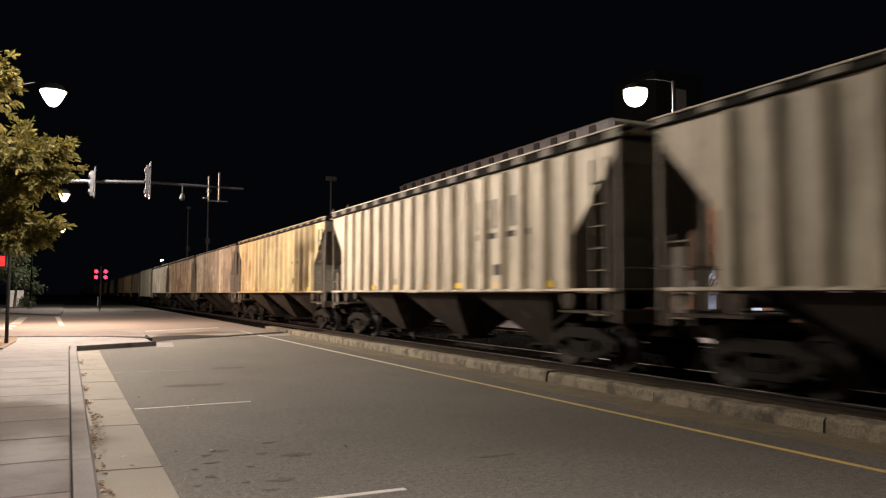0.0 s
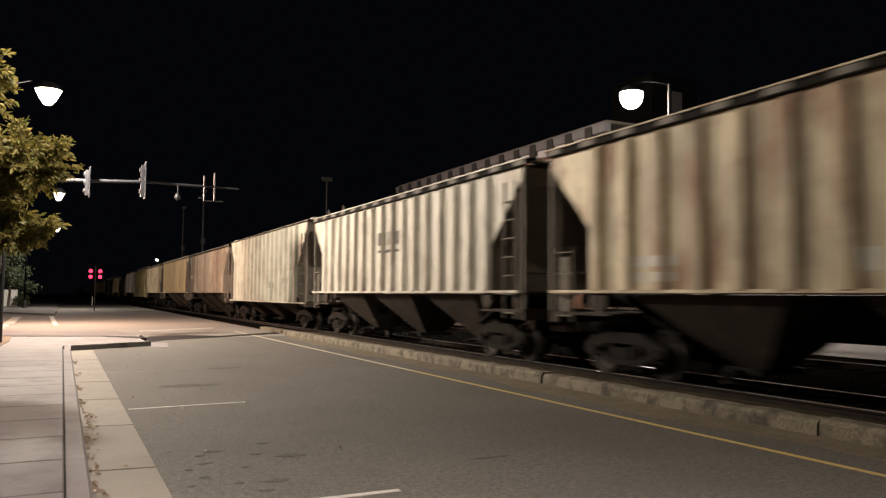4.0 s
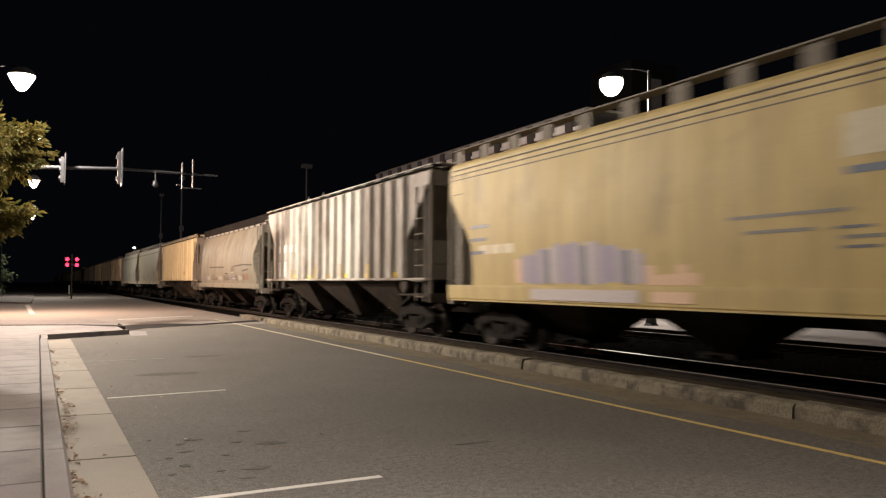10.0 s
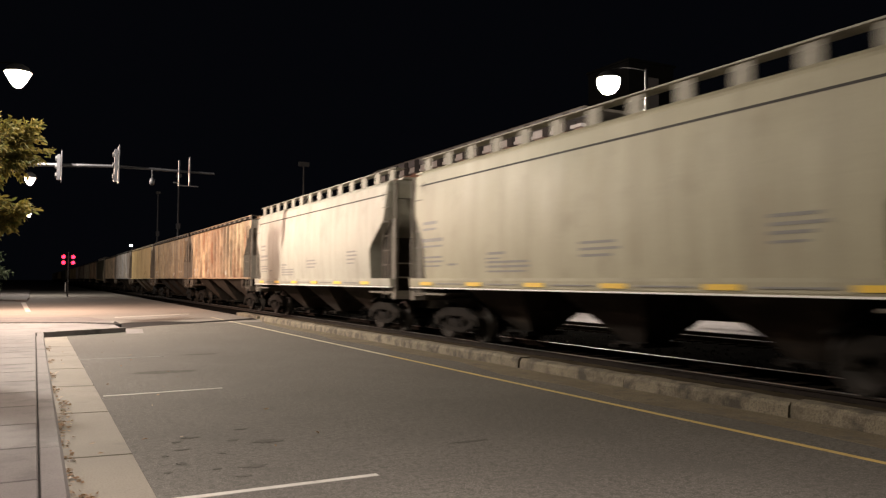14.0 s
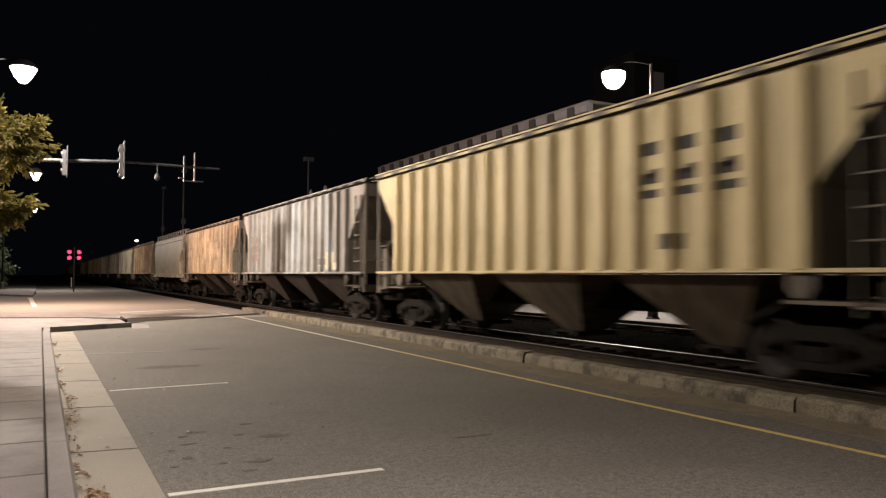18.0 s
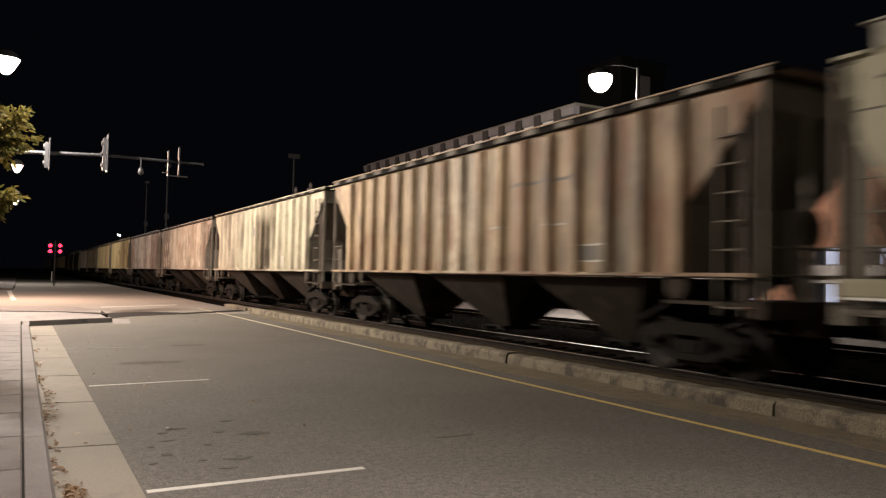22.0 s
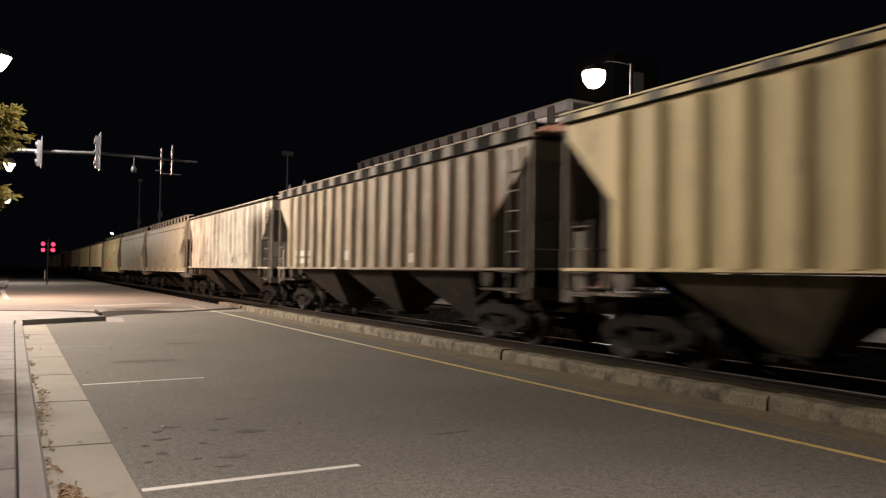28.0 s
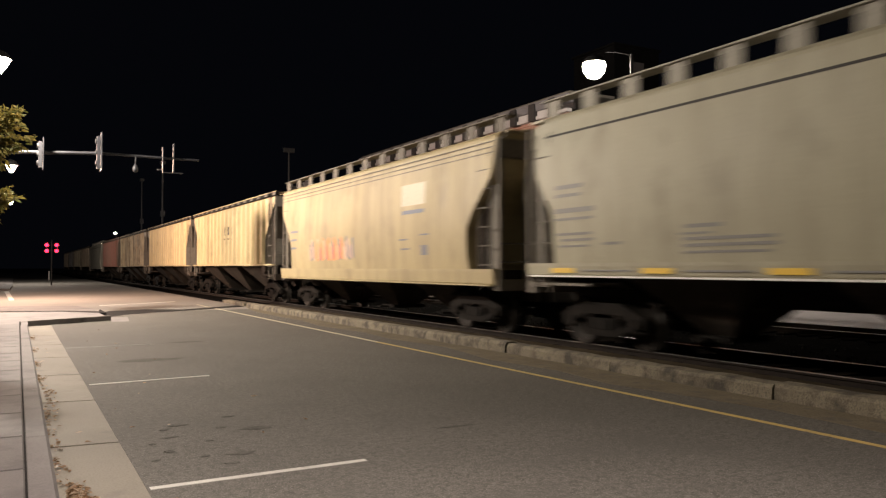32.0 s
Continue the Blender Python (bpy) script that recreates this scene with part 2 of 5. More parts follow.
HALL_BRICK = coursed("orange_brick", (0.27, 0.115, 0.07), (0.20, 0.085, 0.055), (0.33, 0.25, 0.20))
PALE_YELLOW = surface("worn_pale_yellow_paint", (0.46, 0.40, 0.28), (0.40, 0.35, 0.25), 3.0, 60.0, 0.7, c3=(0.12, 0.10, 0.08), patch=(0.6, 0.75))
GRAVEL_GREY = surface("grey_gravel", (0.020, 0.019, 0.018), (0.034, 0.032, 0.030), 2.5, 26.0, 1.0, gloss=0.0)
SAND = surface("sandy_grit", (0.125, 0.103, 0.071), (0.16, 0.133, 0.093), 1.6, 45.0, 0.95, relief=0.7, depth=0.012, c3=(0.09, 0.08, 0.065), patch=(0.52, 0.66), speck=0.9, gloss=0.1)
MULCH = surface("brown_mulch", (0.09, 0.055, 0.03), (0.14, 0.09, 0.05), 3.0, 30.0, 0.95, relief=1.0, depth=0.03)
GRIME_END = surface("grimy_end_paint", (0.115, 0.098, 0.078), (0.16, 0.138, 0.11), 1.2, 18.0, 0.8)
LAMP_BLACK = surface("matt_black_lamp_arm", (0.004, 0.004, 0.004), (0.006, 0.006, 0.006), 3.0, 20.0, 1.0, gloss=0.0)
DARK_POLE = plain("dark_pole_paint", (0.012, 0.012, 0.012), 0.6)
BRICK = surface("orange_brick", (0.17, 0.078, 0.046), (0.22, 0.10, 0.060), 1.2, 12.0, 0.85, c3=(0.10, 0.05, 0.035), patch=(0.5, 0.7), each=0.18)
STONE = surface("pale_stone", (0.36, 0.34, 0.335), (0.44, 0.415, 0.41), 0.8, 20.0, 0.85)
FASCIA = surface("grey_fascia", (0.115, 0.108, 0.114), (0.145, 0.137, 0.144), 0.8, 20.0, 0.85)
PIER = surface("dark_brown_pier", (0.018, 0.015, 0.014), (0.026, 0.021, 0.02), 1.0, 20.0, 0.8)
FLASH = plain("dark_window_frame", (0.02, 0.02, 0.022), 0.5)
PLATFORM = surface("pale_platform", (0.235, 0.218, 0.218), (0.29, 0.27, 0.268), 0.5, 20.0, 0.85)
BARK = surface("bark", (0.09, 0.07, 0.05), (0.14, 0.11, 0.08), 3.0, 30.0, 0.95, relief=0.9, depth=0.02, stretch=(1, 1, 0.3))
LENS = glow("lamp_lens", (1.0, 0.90, 0.66), 60.0)
LENS_SMALL = glow("small_lamp_lens", (1.0, 0.90, 0.74), 22.0)
RED_GLOW = glow("red_signal_lens", (1.0, 0.008, 0.035), 9.0)
RED_SMALL = glow("red_pedestrian_lens", (1.0, 0.03, 0.03), 0.8)
WINDOW_GLOW = glow("lit_window", (0.62, 0.70, 1.0), 0.30)
DARK_GLASS = plain("dark_glass", (0.02, 0.022, 0.028), 0.08)
WHITE_MARK = plain("white_marking", (0.72, 0.70, 0.66), 0.5)
YELLOW_MARK = plain("yellow_reflector", (0.75, 0.48, 0.05), 0.4)
GREY_MARK = plain("faded_grey_lettering", (0.17, 0.16, 0.15), 0.6)
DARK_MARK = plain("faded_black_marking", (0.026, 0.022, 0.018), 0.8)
BLUE_MARK = plain("faded_blue_marking", (0.10, 0.125, 0.175), 0.6)
RUST_MARK = plain("rusty_red_marking", (0.22, 0.075, 0.05), 0.6)
PURPLE = plain("lilac_spray_paint", (0.285, 0.25, 0.295), 0.6)
LILAC = plain("pale_lilac_spray_paint", (0.41, 0.36, 0.36), 0.6)
DULL_VIOLET = plain("dull_violet_spray_paint", (0.22, 0.19, 0.29), 0.5)
GHOST_LOGO = plain("worn_off_logo", (0.46, 0.40, 0.27), 0.55)
PALE_LOGO = plain("faded_pale_logo", (0.54, 0.47, 0.33), 0.5)
BRACKET_TONE = plain("dusty_bracket", (0.13, 0.115, 0.095), 0.8)
DULL_YELLOW = plain("dull_yellow_patch", (0.36, 0.245, 0.075), 0.6)
DULL_WHITE = plain("dusty_white_plate", (0.44, 0.41, 0.355), 0.6)
DUSTY_PALE = plain("dusty_pale_spray_paint", (0.27, 0.26, 0.225), 0.6)
ORANGE = plain("orange_spray_paint", (0.72, 0.20, 0.05), 0.5)
PINK = plain("pink_spray_paint", (0.56, 0.37, 0.25), 0.6)
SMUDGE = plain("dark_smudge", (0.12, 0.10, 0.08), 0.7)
ORANGE_DUST = plain("dusty_orange_spray_paint", (0.20, 0.11, 0.06), 0.7)
SLATE = plain("slate_spray_paint", (0.10, 0.11, 0.14), 0.5)


def leaf_material(name, c1, c2, through_light=0.45):
    m, t, p = nodes_of(name)
    geo = t.nodes.new("ShaderNodeNewGeometry")
    col = mix(t, geo.outputs["Random Per Island"], c1, c2)
    link(t, col, p.inputs["Base Color"])
    p.inputs["Roughness"].default_value = 0.55
    tr = t.nodes.new("ShaderNodeBsdfTranslucent")
    link(t, col, tr.inputs["Color"])
    both = t.nodes.new("ShaderNodeMixShader")
    both.inputs[0].default_value = through_light
    link(t, p.outputs[0], both.inputs[1])
    link(t, tr.outputs[0], both.inputs[2])
    link(t, both.outputs[0], t.nodes["Material Output"].inputs["Surface"])
    return m


LEAF = leaf_material("turning_leaves", (0.235, 0.175, 0.042), (0.10, 0.105, 0.028))
LEAF_RED = leaf_material("red_brown_leaves", (0.22, 0.07, 0.03), (0.14, 0.08, 0.03))
LEAF_DARK = leaf_material("dark_green_leaves", (0.03, 0.045, 0.022), (0.06, 0.075, 0.038))
LEAF_FALLEN = leaf_material("fallen_leaves", (0.20, 0.10, 0.04), (0.34, 0.26, 0.18))


# ---- mesh builders ----
class Shape:
    """Collects verts and faces of one part."""

    def __init__(self):
        self.v, self.f = [], []

    def add(self, verts, faces):
        n = len(self.v)
        self.v += [tuple(p) for p in verts]
        self.f += [tuple(n + i for i in q) for q in faces]
        return self

    def box(self, x0, x1, y0, y1, z0, z1):
        return self.add([(x0, y0, z0), (x1, y0, z0), (x1, y1, z0), (x0, y1, z0), (x0, y0, z1), (x1, y0, z1), (x1, y1, z1), (x0, y1, z1)],
                        [(3, 2, 1, 0), (4, 5, 6, 7), (0, 1, 5, 4), (1, 2, 6, 5), (2, 3, 7, 6), (3, 0, 4, 7)])

    def soft_box(self, x0, x1, y0, y1, z0, z1, b):
        """A box whose upper edges are chamfered by b."""
        v = [(x0, y0, z0), (x1, y0, z0), (x1, y1, z0), (x0, y1, z0), (x0, y0, z1 - b), (x1, y0, z1 - b), (x1, y1, z1 - b), (x0, y1, z1 - b),
             (x0 + b, y0 + b, z1), (x1 - b, y0 + b, z1), (x1 - b, y1 - b, z1), (x0 + b, y1 - b, z1)]
        f = [(3, 2, 1, 0), (8, 9, 10, 11)]
        for i in range(4):
            j = (i + 1) % 4
            f += [(i, j, 4 + j, 4 + i), (4 + i, 4 + j, 8 + j, 8 + i)]
        return self.add(v, f)

    def prism(self, outline, a0, a1, axis="x"):
        """An outline in the two other axes, drawn out along axis."""
        n = len(outline)
        put = {"x": lambda a, p: (a, p[0], p[1]), "y": lambda a, p: (p[0], a, p[1]), "z": lambda a, p: (p[0], p[1], a)}[axis]
        v = [put(a0, p) for p in outline] + [put(a1, p) for p in outline]
        f = [tuple(range(n))[::-1], tuple(range(n, 2 * n))] + [(i, (i + 1) % n, n + (i + 1) % n, n + i) for i in range(n)]
        return self.add(v, f)

    def tube(self, p0, p1, r0, r1=None, n=8):
        r1 = r0 if r1 is None else r1
        p0, p1 = Vector(p0), Vector(p1)
        w = (p1 - p0).normalized()
        u = w.orthogonal().normalized()
        s = w.cross(u)
        v = []
        for p, r in ((p0, r0), (p1, r1)):
            v += [p + r * (math.cos(a) * u + math.sin(a) * s) for a in (2 * math.pi * i / n for i in range(n))]
        f = [(i, (i + 1) % n, n + (i + 1) % n, n + i) for i in range(n)] + [tuple(range(n))[::-1], tuple(range(n, 2 * n))]
        return self.add(v, f)

    def pipe(self, pts, r, n=8):
        for a, b in zip(pts, pts[1:]):
            self.tube(a, b, r, None, n)
        return self

    def turned(self, place, profile, n=16):
        """A profile of (radius, height) turned round the upright through place."""
        x, y, z = place
        v = [(x + r * math.cos(2 * math.pi * i / n), y + r * math.sin(2 * math.pi * i / n), z + h) for r, h in profile for i in range(n)]
        f = [(k * n + i, k * n + (i + 1) % n, (k + 1) * n + (i + 1) % n, (k + 1) * n + i) for k in range(len(profile) - 1) for i in range(n)]
        f += [tuple(range(n))[::-1], tuple(range((len(profile) - 1) * n, len(profile) * n))]
        return self.add(v, f)

    def mesh(self, name, mat, smooth=False):
        me = bpy.data.meshes.new(name)
        me.from_pydata(self.v, [], self.f)
        me.materials.append(mat)
        if smooth:
            me.polygons.foreach_set("use_smooth", [True] * len(me.polygons))
        me.update()
        return me


def part(name, shape, mat, parent=None, label="", smooth=False, at=None):
    """Links a shape (or a ready mesh) as one mesh object under a thing or a part."""
    me = shape if isinstance(shape, bpy.types.Mesh) else shape.mesh(name, mat, smooth)
    ob = new(name, me)
    if isinstance(shape, bpy.types.Mesh) and mat and me.materials[0] != mat:
        ob.material_slots[0].link = "OBJECT"
        ob.material_slots[0].material = mat
    if parent:
        ob.parent = parent
    if at:
        ob.location = at
    if label:
        ob["label"] = label
    return ob


def thing(name, label, category, group="", at=(0, 0, 0), kind=""):
    ob = new(name)
    ob.empty_display_size = 0.2
    ob.location = at
    return tagged(ob, label, category, group, kind)


def structure(name, shape, mat, label, category, smooth=False):
    return tagged(part(name, shape, mat, None, "", smooth), label, category, "", "structure")

# ---- ground, street, pavement, tracks ----
structure("ground", Shape().box(-900, 900, -500, 1400, -0.4, -0.12), EARTH, "dark bare earth and grass reaching to the horizon", "ground")
structure("road", Shape().box(0.86, 8.17, -45, 30.2, -0.12, 0.0), ASPHALT, "worn grey asphalt street with a kerb on both sides", "road")
structure("crossing_road", Shape().box(-30, 9.25, 30.2, 120, -0.12, -0.004), CROSSING, "pale sunken concrete roadway at the level crossing", "road")
structure("crossing_apron", Shape().prism([(8.75, 33.5), (9.3, 33.5), (9.3, 120), (11.9, 120), (11.9, 35.5), (8.75, 35.5)], -0.1, 0.012, "z"), OLD_ASPHALT, "dark asphalt apron beside the rails", "road")
structure("side_verge", Shape().box(-30, -2.62, -45, 30.2, -0.12, 0.08), EARTH, "bare planted verge behind the pavement", "ground")

pavement = thing("pavement", "pale concrete pavement of scored slabs along the street", "pavement", kind="structure")
slab_shape = Shape().soft_box(-2.6, 0.062, 0.0, 1.262, -0.1, 0.14, 0.012).mesh("pavement_slab", CONCRETE)
y = 9.17 - 1.28 * 12
while y < 24.4:
    part("pavement_slab", slab_shape, CONCRETE, pavement, at=(0, y, 0))
    y += 1.28
last_y = y
corner = Shape().prism([(-2.6, last_y), (0.062, last_y), (0.2, 24.85), (2.42, 26.1), (2.40, 28.3), (1.30, 29.7), (-2.6, 31.05)], -0.1, 0.132, "z")
part("corner_slab", corner, CONCRETE, pavement)
part("joint_filler", Shape().box(0.062, 0.078, -6.5, 24.9, -0.1, 0.122), TAR, pavement)

kerb = thing("kerb", "pale concrete kerb stones edging the pavement", "kerb", kind="structure")
kerb_piece = Shape().prism([(0.078, -0.1), (0.275, -0.1), (0.262, 0.11), (0.235, 0.14), (0.084, 0.14), (0.078, 0.134)], 0.004, 3.046, "y").mesh("kerb_stone", CONCRETE)
y = 7.8 - 3.05 * 5
while y < 21.6:
    part("kerb_stone", kerb_piece, CONCRETE, kerb, at=(0, y, 0))
    y += 3.05
part("kerb_stone", Shape().box(0.10, 0.265, y, 24.75, -0.1, 0.14), CONCRETE, kerb)
part("corner_kerb", Shape().prism([(0.10, 24.6), (0.27, 24.52), (2.56, 25.92), (2.48, 26.1), (0.12, 24.8)], -0.1, 0.145, "z"), CONCRETE, kerb)

gutter = thing("gutter", "tan concrete gutter pan between kerb and asphalt", "gutter", kind="structure")
gutter_piece = Shape().prism([(0.262, -0.1), (0.855, -0.1), (0.855, 0.006), (0.262, 0.018)], 0.015, 2.595, "y").mesh("gutter_slab", GUTTER)
y = 7.84 - 2.62 * 5
while y < 21.5:
    part("gutter_slab", gutter_piece, GUTTER, gutter, at=(0, y, 0))
    y += 2.62
part("gutter_slab", Shape().prism([(0.27, y), (0.855, y), (0.855, 24.6), (0.27, 24.3)], -0.1, 0.008, "z"), GUTTER, gutter)
part("gutter_apron", Shape().prism([(2.5, 25.0), (3.0, 25.15), (3.22, 27.4), (2.7, 27.5)], -0.1, 0.004, "z"), CONCRETE, gutter)

# the long low kerb beside the track
track_kerb = thing("track_kerb", "long weathered cracked concrete kerb beside the railway track", "kerb", kind="structure")
KERB_ENDS = (-12.0, -8.0, -4.1, -0.6, 3.1, 6.34, 9.32, 12.27, 14.6, 17.4, 20.72, 24.3, 27.8, 31.3)
rng = random.Random(5)
for a, b in zip(KERB_ENDS, KERB_ENDS[1:]):
    lift, shove = rng.uniform(-0.012, 0.012), rng.uniform(-0.012, 0.012)
    s = Shape()
    n = 7
    ring = []
    for i in range(n + 1):
        yy = a + 0.012 + (b - a - 0.024) * i / n
        w = 0.012 * math.sin(2.1 * yy) + rng.uniform(-0.008, 0.008)
        zt = 0.195 + lift + rng.uniform(-0.008, 0.008)
        ring.append([(8.14 + shove + w, yy, -0.1), (8.165 + shove + w, yy, zt - 0.05), (8.20 + shove + w, yy, zt - 0.008), (8.25 + shove, yy, zt), (8.44 + shove, yy, zt + 0.004), (8.47 + shove, yy, zt - 0.03), (8.47 + shove, yy, -0.1)])
    m = len(ring[0])
    faces = [(i * m + k, i * m + (k + 1) % m, (i + 1) * m + (k + 1) % m, (i + 1) * m + k) for i in range(n) for k in range(m)]
    faces += [tuple(range(m)), tuple(range(n * m, n * m + m))[::-1]]
    s.add([p for r in ring for p in r], faces)
    part("kerb_block", s, KERB, track_kerb)
part("kerb_block", Shape().soft_box(8.35, 8.75, 32.4, 36.2, -0.1, 0.14, 0.03), KERB, track_kerb)
part("sand_drift", Shape().prism([(8.16, -10), (8.16, 31), (7.8, 29), (7.62, 25.5), (7.7, 23), (7.42, 20.5), (7.66, 18), (7.5, 16), (7.72, 13.8), (7.36, 11.6), (7.52, 9.8), (7.3, 8.4), (7.6, 6), (7.4, 3), (7.45, -10)], -0.1, 0.006, "z"), SAND, track_kerb, "dusty grit washed against the kerb")

structure("tar_strip", Shape().prism([(2.6, 30.45), (2.63, 27.7), (3.35, 28.84), (5.45, 30.2), (8.3, 32.2), (8.34, 33.2), (5.65, 31.1), (4.4, 32.0), (3.1, 31.4)], -0.05, 0.009, "z"), TAR, "black tar patch across the street at the crossing", "patch")
structure("tar_seam", Shape().prism([(-2.6, 30.75), (1.2, 29.52), (2.32, 28.1), (2.62, 27.9), (2.62, 30.3), (2.46, 28.9), (1.35, 30.0), (-2.6, 31.3)], -0.05, 0.139, "z"), TAR, "black tar seam along the corner of the pavement", "patch")
structure("crossing_gutter", Shape().prism([(-30, 30.25), (2.55, 30.25), (2.7, 33.4), (2.16, 36.6), (-2.6, 38.2), (-30, 38.6)], -0.05, 0.006, "z"), CONCRETE, "pale concrete gutter along the crossing road", "gutter")
structure("far_pavement", Shape().prism([(-30, 70), (-4.6, 70), (-1.2, 64), (-0.45, 63.2), (-0.35, 76), (-0.45, 125), (-30, 125)], -0.1, 0.12, "z"), CONCRETE, "pale pavement corner beyond the crossing", "pavement")
bed = thing("planting_bed", "brown mulch bed with a pale stone edge beside the pavement", "planting bed", kind="structure")
part("mulch", Shape().prism([(-5.5, 24.0), (-1.55, 24.0), (-1.42, 27.5), (-1.52, 30.3), (-5.5, 31.2)], 0.05, 0.155, "z"), MULCH, bed)
part("edging", Shape().box(-5.5, -1.53, 23.8, 24.0, 0.05, 0.19), CONCRETE, bed)
cabinet = thing("utility_cabinet", "white utility cabinet standing beyond the crossing", "cabinet", at=(-5.1, 98, 0.12))
part("body", Shape().soft_box(-0.65, 0.65, -0.4, 0.4, 0.0, 1.85, 0.05), WHITE_MARK, cabinet)
part("door", Shape().box(-0.55, 0.55, -0.425, -0.40, 0.15, 1.7), WHITE_MARK, cabinet)

markings = thing("road_markings", "worn painted lines on the asphalt street", "road marking", kind="structure")
part("yellow_line", Shape().box(6.893, 6.975, -20, 15.5, -0.02, 0.004), YELLOW_LINE, markings, "thin worn yellow edge line")
part("yellow_line", Shape().box(6.893, 6.975, 15.5, 34.8, -0.02, 0.0045), PALE_YELLOW, markings, "edge line worn to a pale cream")
part("parking_line", Shape().prism([(0.88, 6.05), (2.62, 6.05), (2.62, 6.125), (0.88, 6.13)], -0.02, 0.004, "z"), WHITE_LINE, markings, "white parking line")
part("parking_line", Shape().prism([(0.90, 11.84), (2.57, 11.95), (2.57, 12.015), (0.90, 11.905)], -0.02, 0.004, "z"), WHITE_LINE, markings, "white parking line")
part("parking_line", Shape().box(0.86, 2.5, 17.42, 17.51, -0.02, 0.0035), FADED_LINE, markings, "faded white parking line")
part("stop_line", Shape().prism([(3.1, 35.9), (6.6, 38.2), (6.6, 38.6), (3.1, 36.3)], -0.02, 0.003, "z"), WHITE_LINE, markings)
part("crosswalk_line", Shape().prism([(-0.34, 44), (-0.12, 44), (-0.5, 61), (-0.78, 61)], -0.02, 0.004, "z"), WHITE_LINE, markings)
for y0, y1 in ((40.5, 42.3), (43.3, 45.5), (47, 60)):
    part("crosswalk_dash", Shape().prism([(-2.75, y0), (-2.25, y0), (-2.45, y1), (-2.95, y1)], -0.02, 0.004, "z"), WHITE_LINE, markings)

stains = thing("road_stains", "dark oil stains and blots on the asphalt", "stain", kind="structure")
rng = random.Random(11)
SPOTS = ((1.75, 6.85, 0.17, 0.09), (1.48, 8.37, 0.12, 0.08), (1.21, 7.23, 0.08, 0.07), (1.3, 7.82, 0.11, 0.06), (1.31, 8.2, 0.07, 0.05), (1.62, 7.5, 0.06, 0.05), (1.85, 8.05, 0.09, 0.06), (1.12, 7.6, 0.05, 0.05),
         (2.05, 8.6, 0.1, 0.05), (2.1, 14.5, 0.75, 0.35), (4.0, 6.91, 0.3, 0.05), (2.15, 7.85, 0.2, 0.16), (1.6, 6.55, 0.1, 0.05), (3.3, 17.6, 0.5, 0.2), (1.05, 6.95, 0.06, 0.04), (1.45, 6.9, 0.05, 0.04))
STAIN = surface("oil_stain", (0.060, 0.055, 0.049), (0.084, 0.077, 0.068), 7.0, 60.0, 1.0, speck=0.9, gloss=0.1, c3=(0.085, 0.078, 0.069), patch=(0.5, 0.6))
for x, y, rx, ry in SPOTS:
    pts = [(x + rx * math.cos(a) * rng.uniform(0.45, 0.95), y + ry * math.sin(a) * rng.uniform(0.45, 0.95)) for a in (2 * math.pi * i / 18 for i in range(18))]
    inner = [(x + 0.8 * (a - x), y + 0.8 * (b - y)) for a, b in pts]
    n = len(pts)
    part("stain", Shape().add([(a, b, 0.0008) for a, b in pts] + [(a, b, 0.0042) for a, b in inner], [tuple(range(n, 2 * n))] + [(i, (i + 1) % n, n + (i + 1) % n, n + i) for i in range(n)]), STAIN, stains)

# fallen leaves in the gutter
s = Shape()
rng = random.Random(3)
for i in range(250):
    c = rng.choice((7.0, 8.3, 9.6, 10.4, 11.2, 12.6, 14.5, 17.0, 20.0))
    y = rng.gauss(c, 0.3)
    x = 0.275 + abs(rng.gauss(0, 0.055)) + (0.05 if 10 < y < 11.6 else 0)
    if rng.random() < 0.10:
        x, y = rng.uniform(0.3, 3.5), rng.uniform(5, 22)
    z = 0.02 + rng.uniform(0.002, 0.03) * (1 if x < 0.45 else 0.2)
    a, r, tilt = rng.uniform(0, 6.3), rng.uniform(0.018, 0.042), rng.uniform(-0.02, 0.02)
    ca, sa = math.cos(a) * r, math.sin(a) * r
    s.add([(x + ca, y + sa, z), (x - 0.5 * sa, y + 0.5 * ca, z + tilt), (x - ca, y - sa, z + 0.006), (x + 0.5 * sa, y - 0.5 * ca, z + 0.01)], [(0, 1, 2, 3)])
tagged(part("gutter_leaves", s, LEAF_FALLEN), "dry brown fallen leaves lying along the gutter", "leaves", "", "stuff")
s = Shape()
for i in range(380):
    r, a = abs(rng.gauss(0, 0.16)), rng.uniform(0, 6.3)
    x, y = 0.345 + 0.38 * abs(r * math.cos(a)), 6.0 + 1.2 * r * math.sin(a)
    z = 0.02 + max(0, 0.07 - 0.3 * r) * rng.random()
    a, r = rng.uniform(0, 6.3), rng.uniform(0.02, 0.045)
    ca, sa = math.cos(a) * r, math.sin(a) * r
    s.add([(x + ca, y + sa, z), (x - 0.5 * sa, y + 0.5 * ca, z + 0.012), (x - ca, y - sa, z + 0.006), (x + 0.5 * sa, y - 0.5 * ca, z + 0.02)], [(0, 1, 2, 3)])
tagged(part("leaf_pile", s, LEAF_FALLEN), "small heap of brown leaves against the kerb", "leaves", "", "stuff")

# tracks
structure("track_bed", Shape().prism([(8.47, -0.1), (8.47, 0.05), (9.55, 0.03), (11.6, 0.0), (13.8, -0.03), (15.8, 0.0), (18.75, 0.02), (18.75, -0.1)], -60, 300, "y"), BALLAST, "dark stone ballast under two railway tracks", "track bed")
structure("dirt_strip", Shape().prism([(8.475, -0.08), (8.475, 0.085), (8.9, 0.095), (9.5, 0.075), (9.62, 0.02), (9.62, -0.08)], -12, 32.2, "y"), DIRT, "brown packed dirt strip between kerb and rail", "ground")


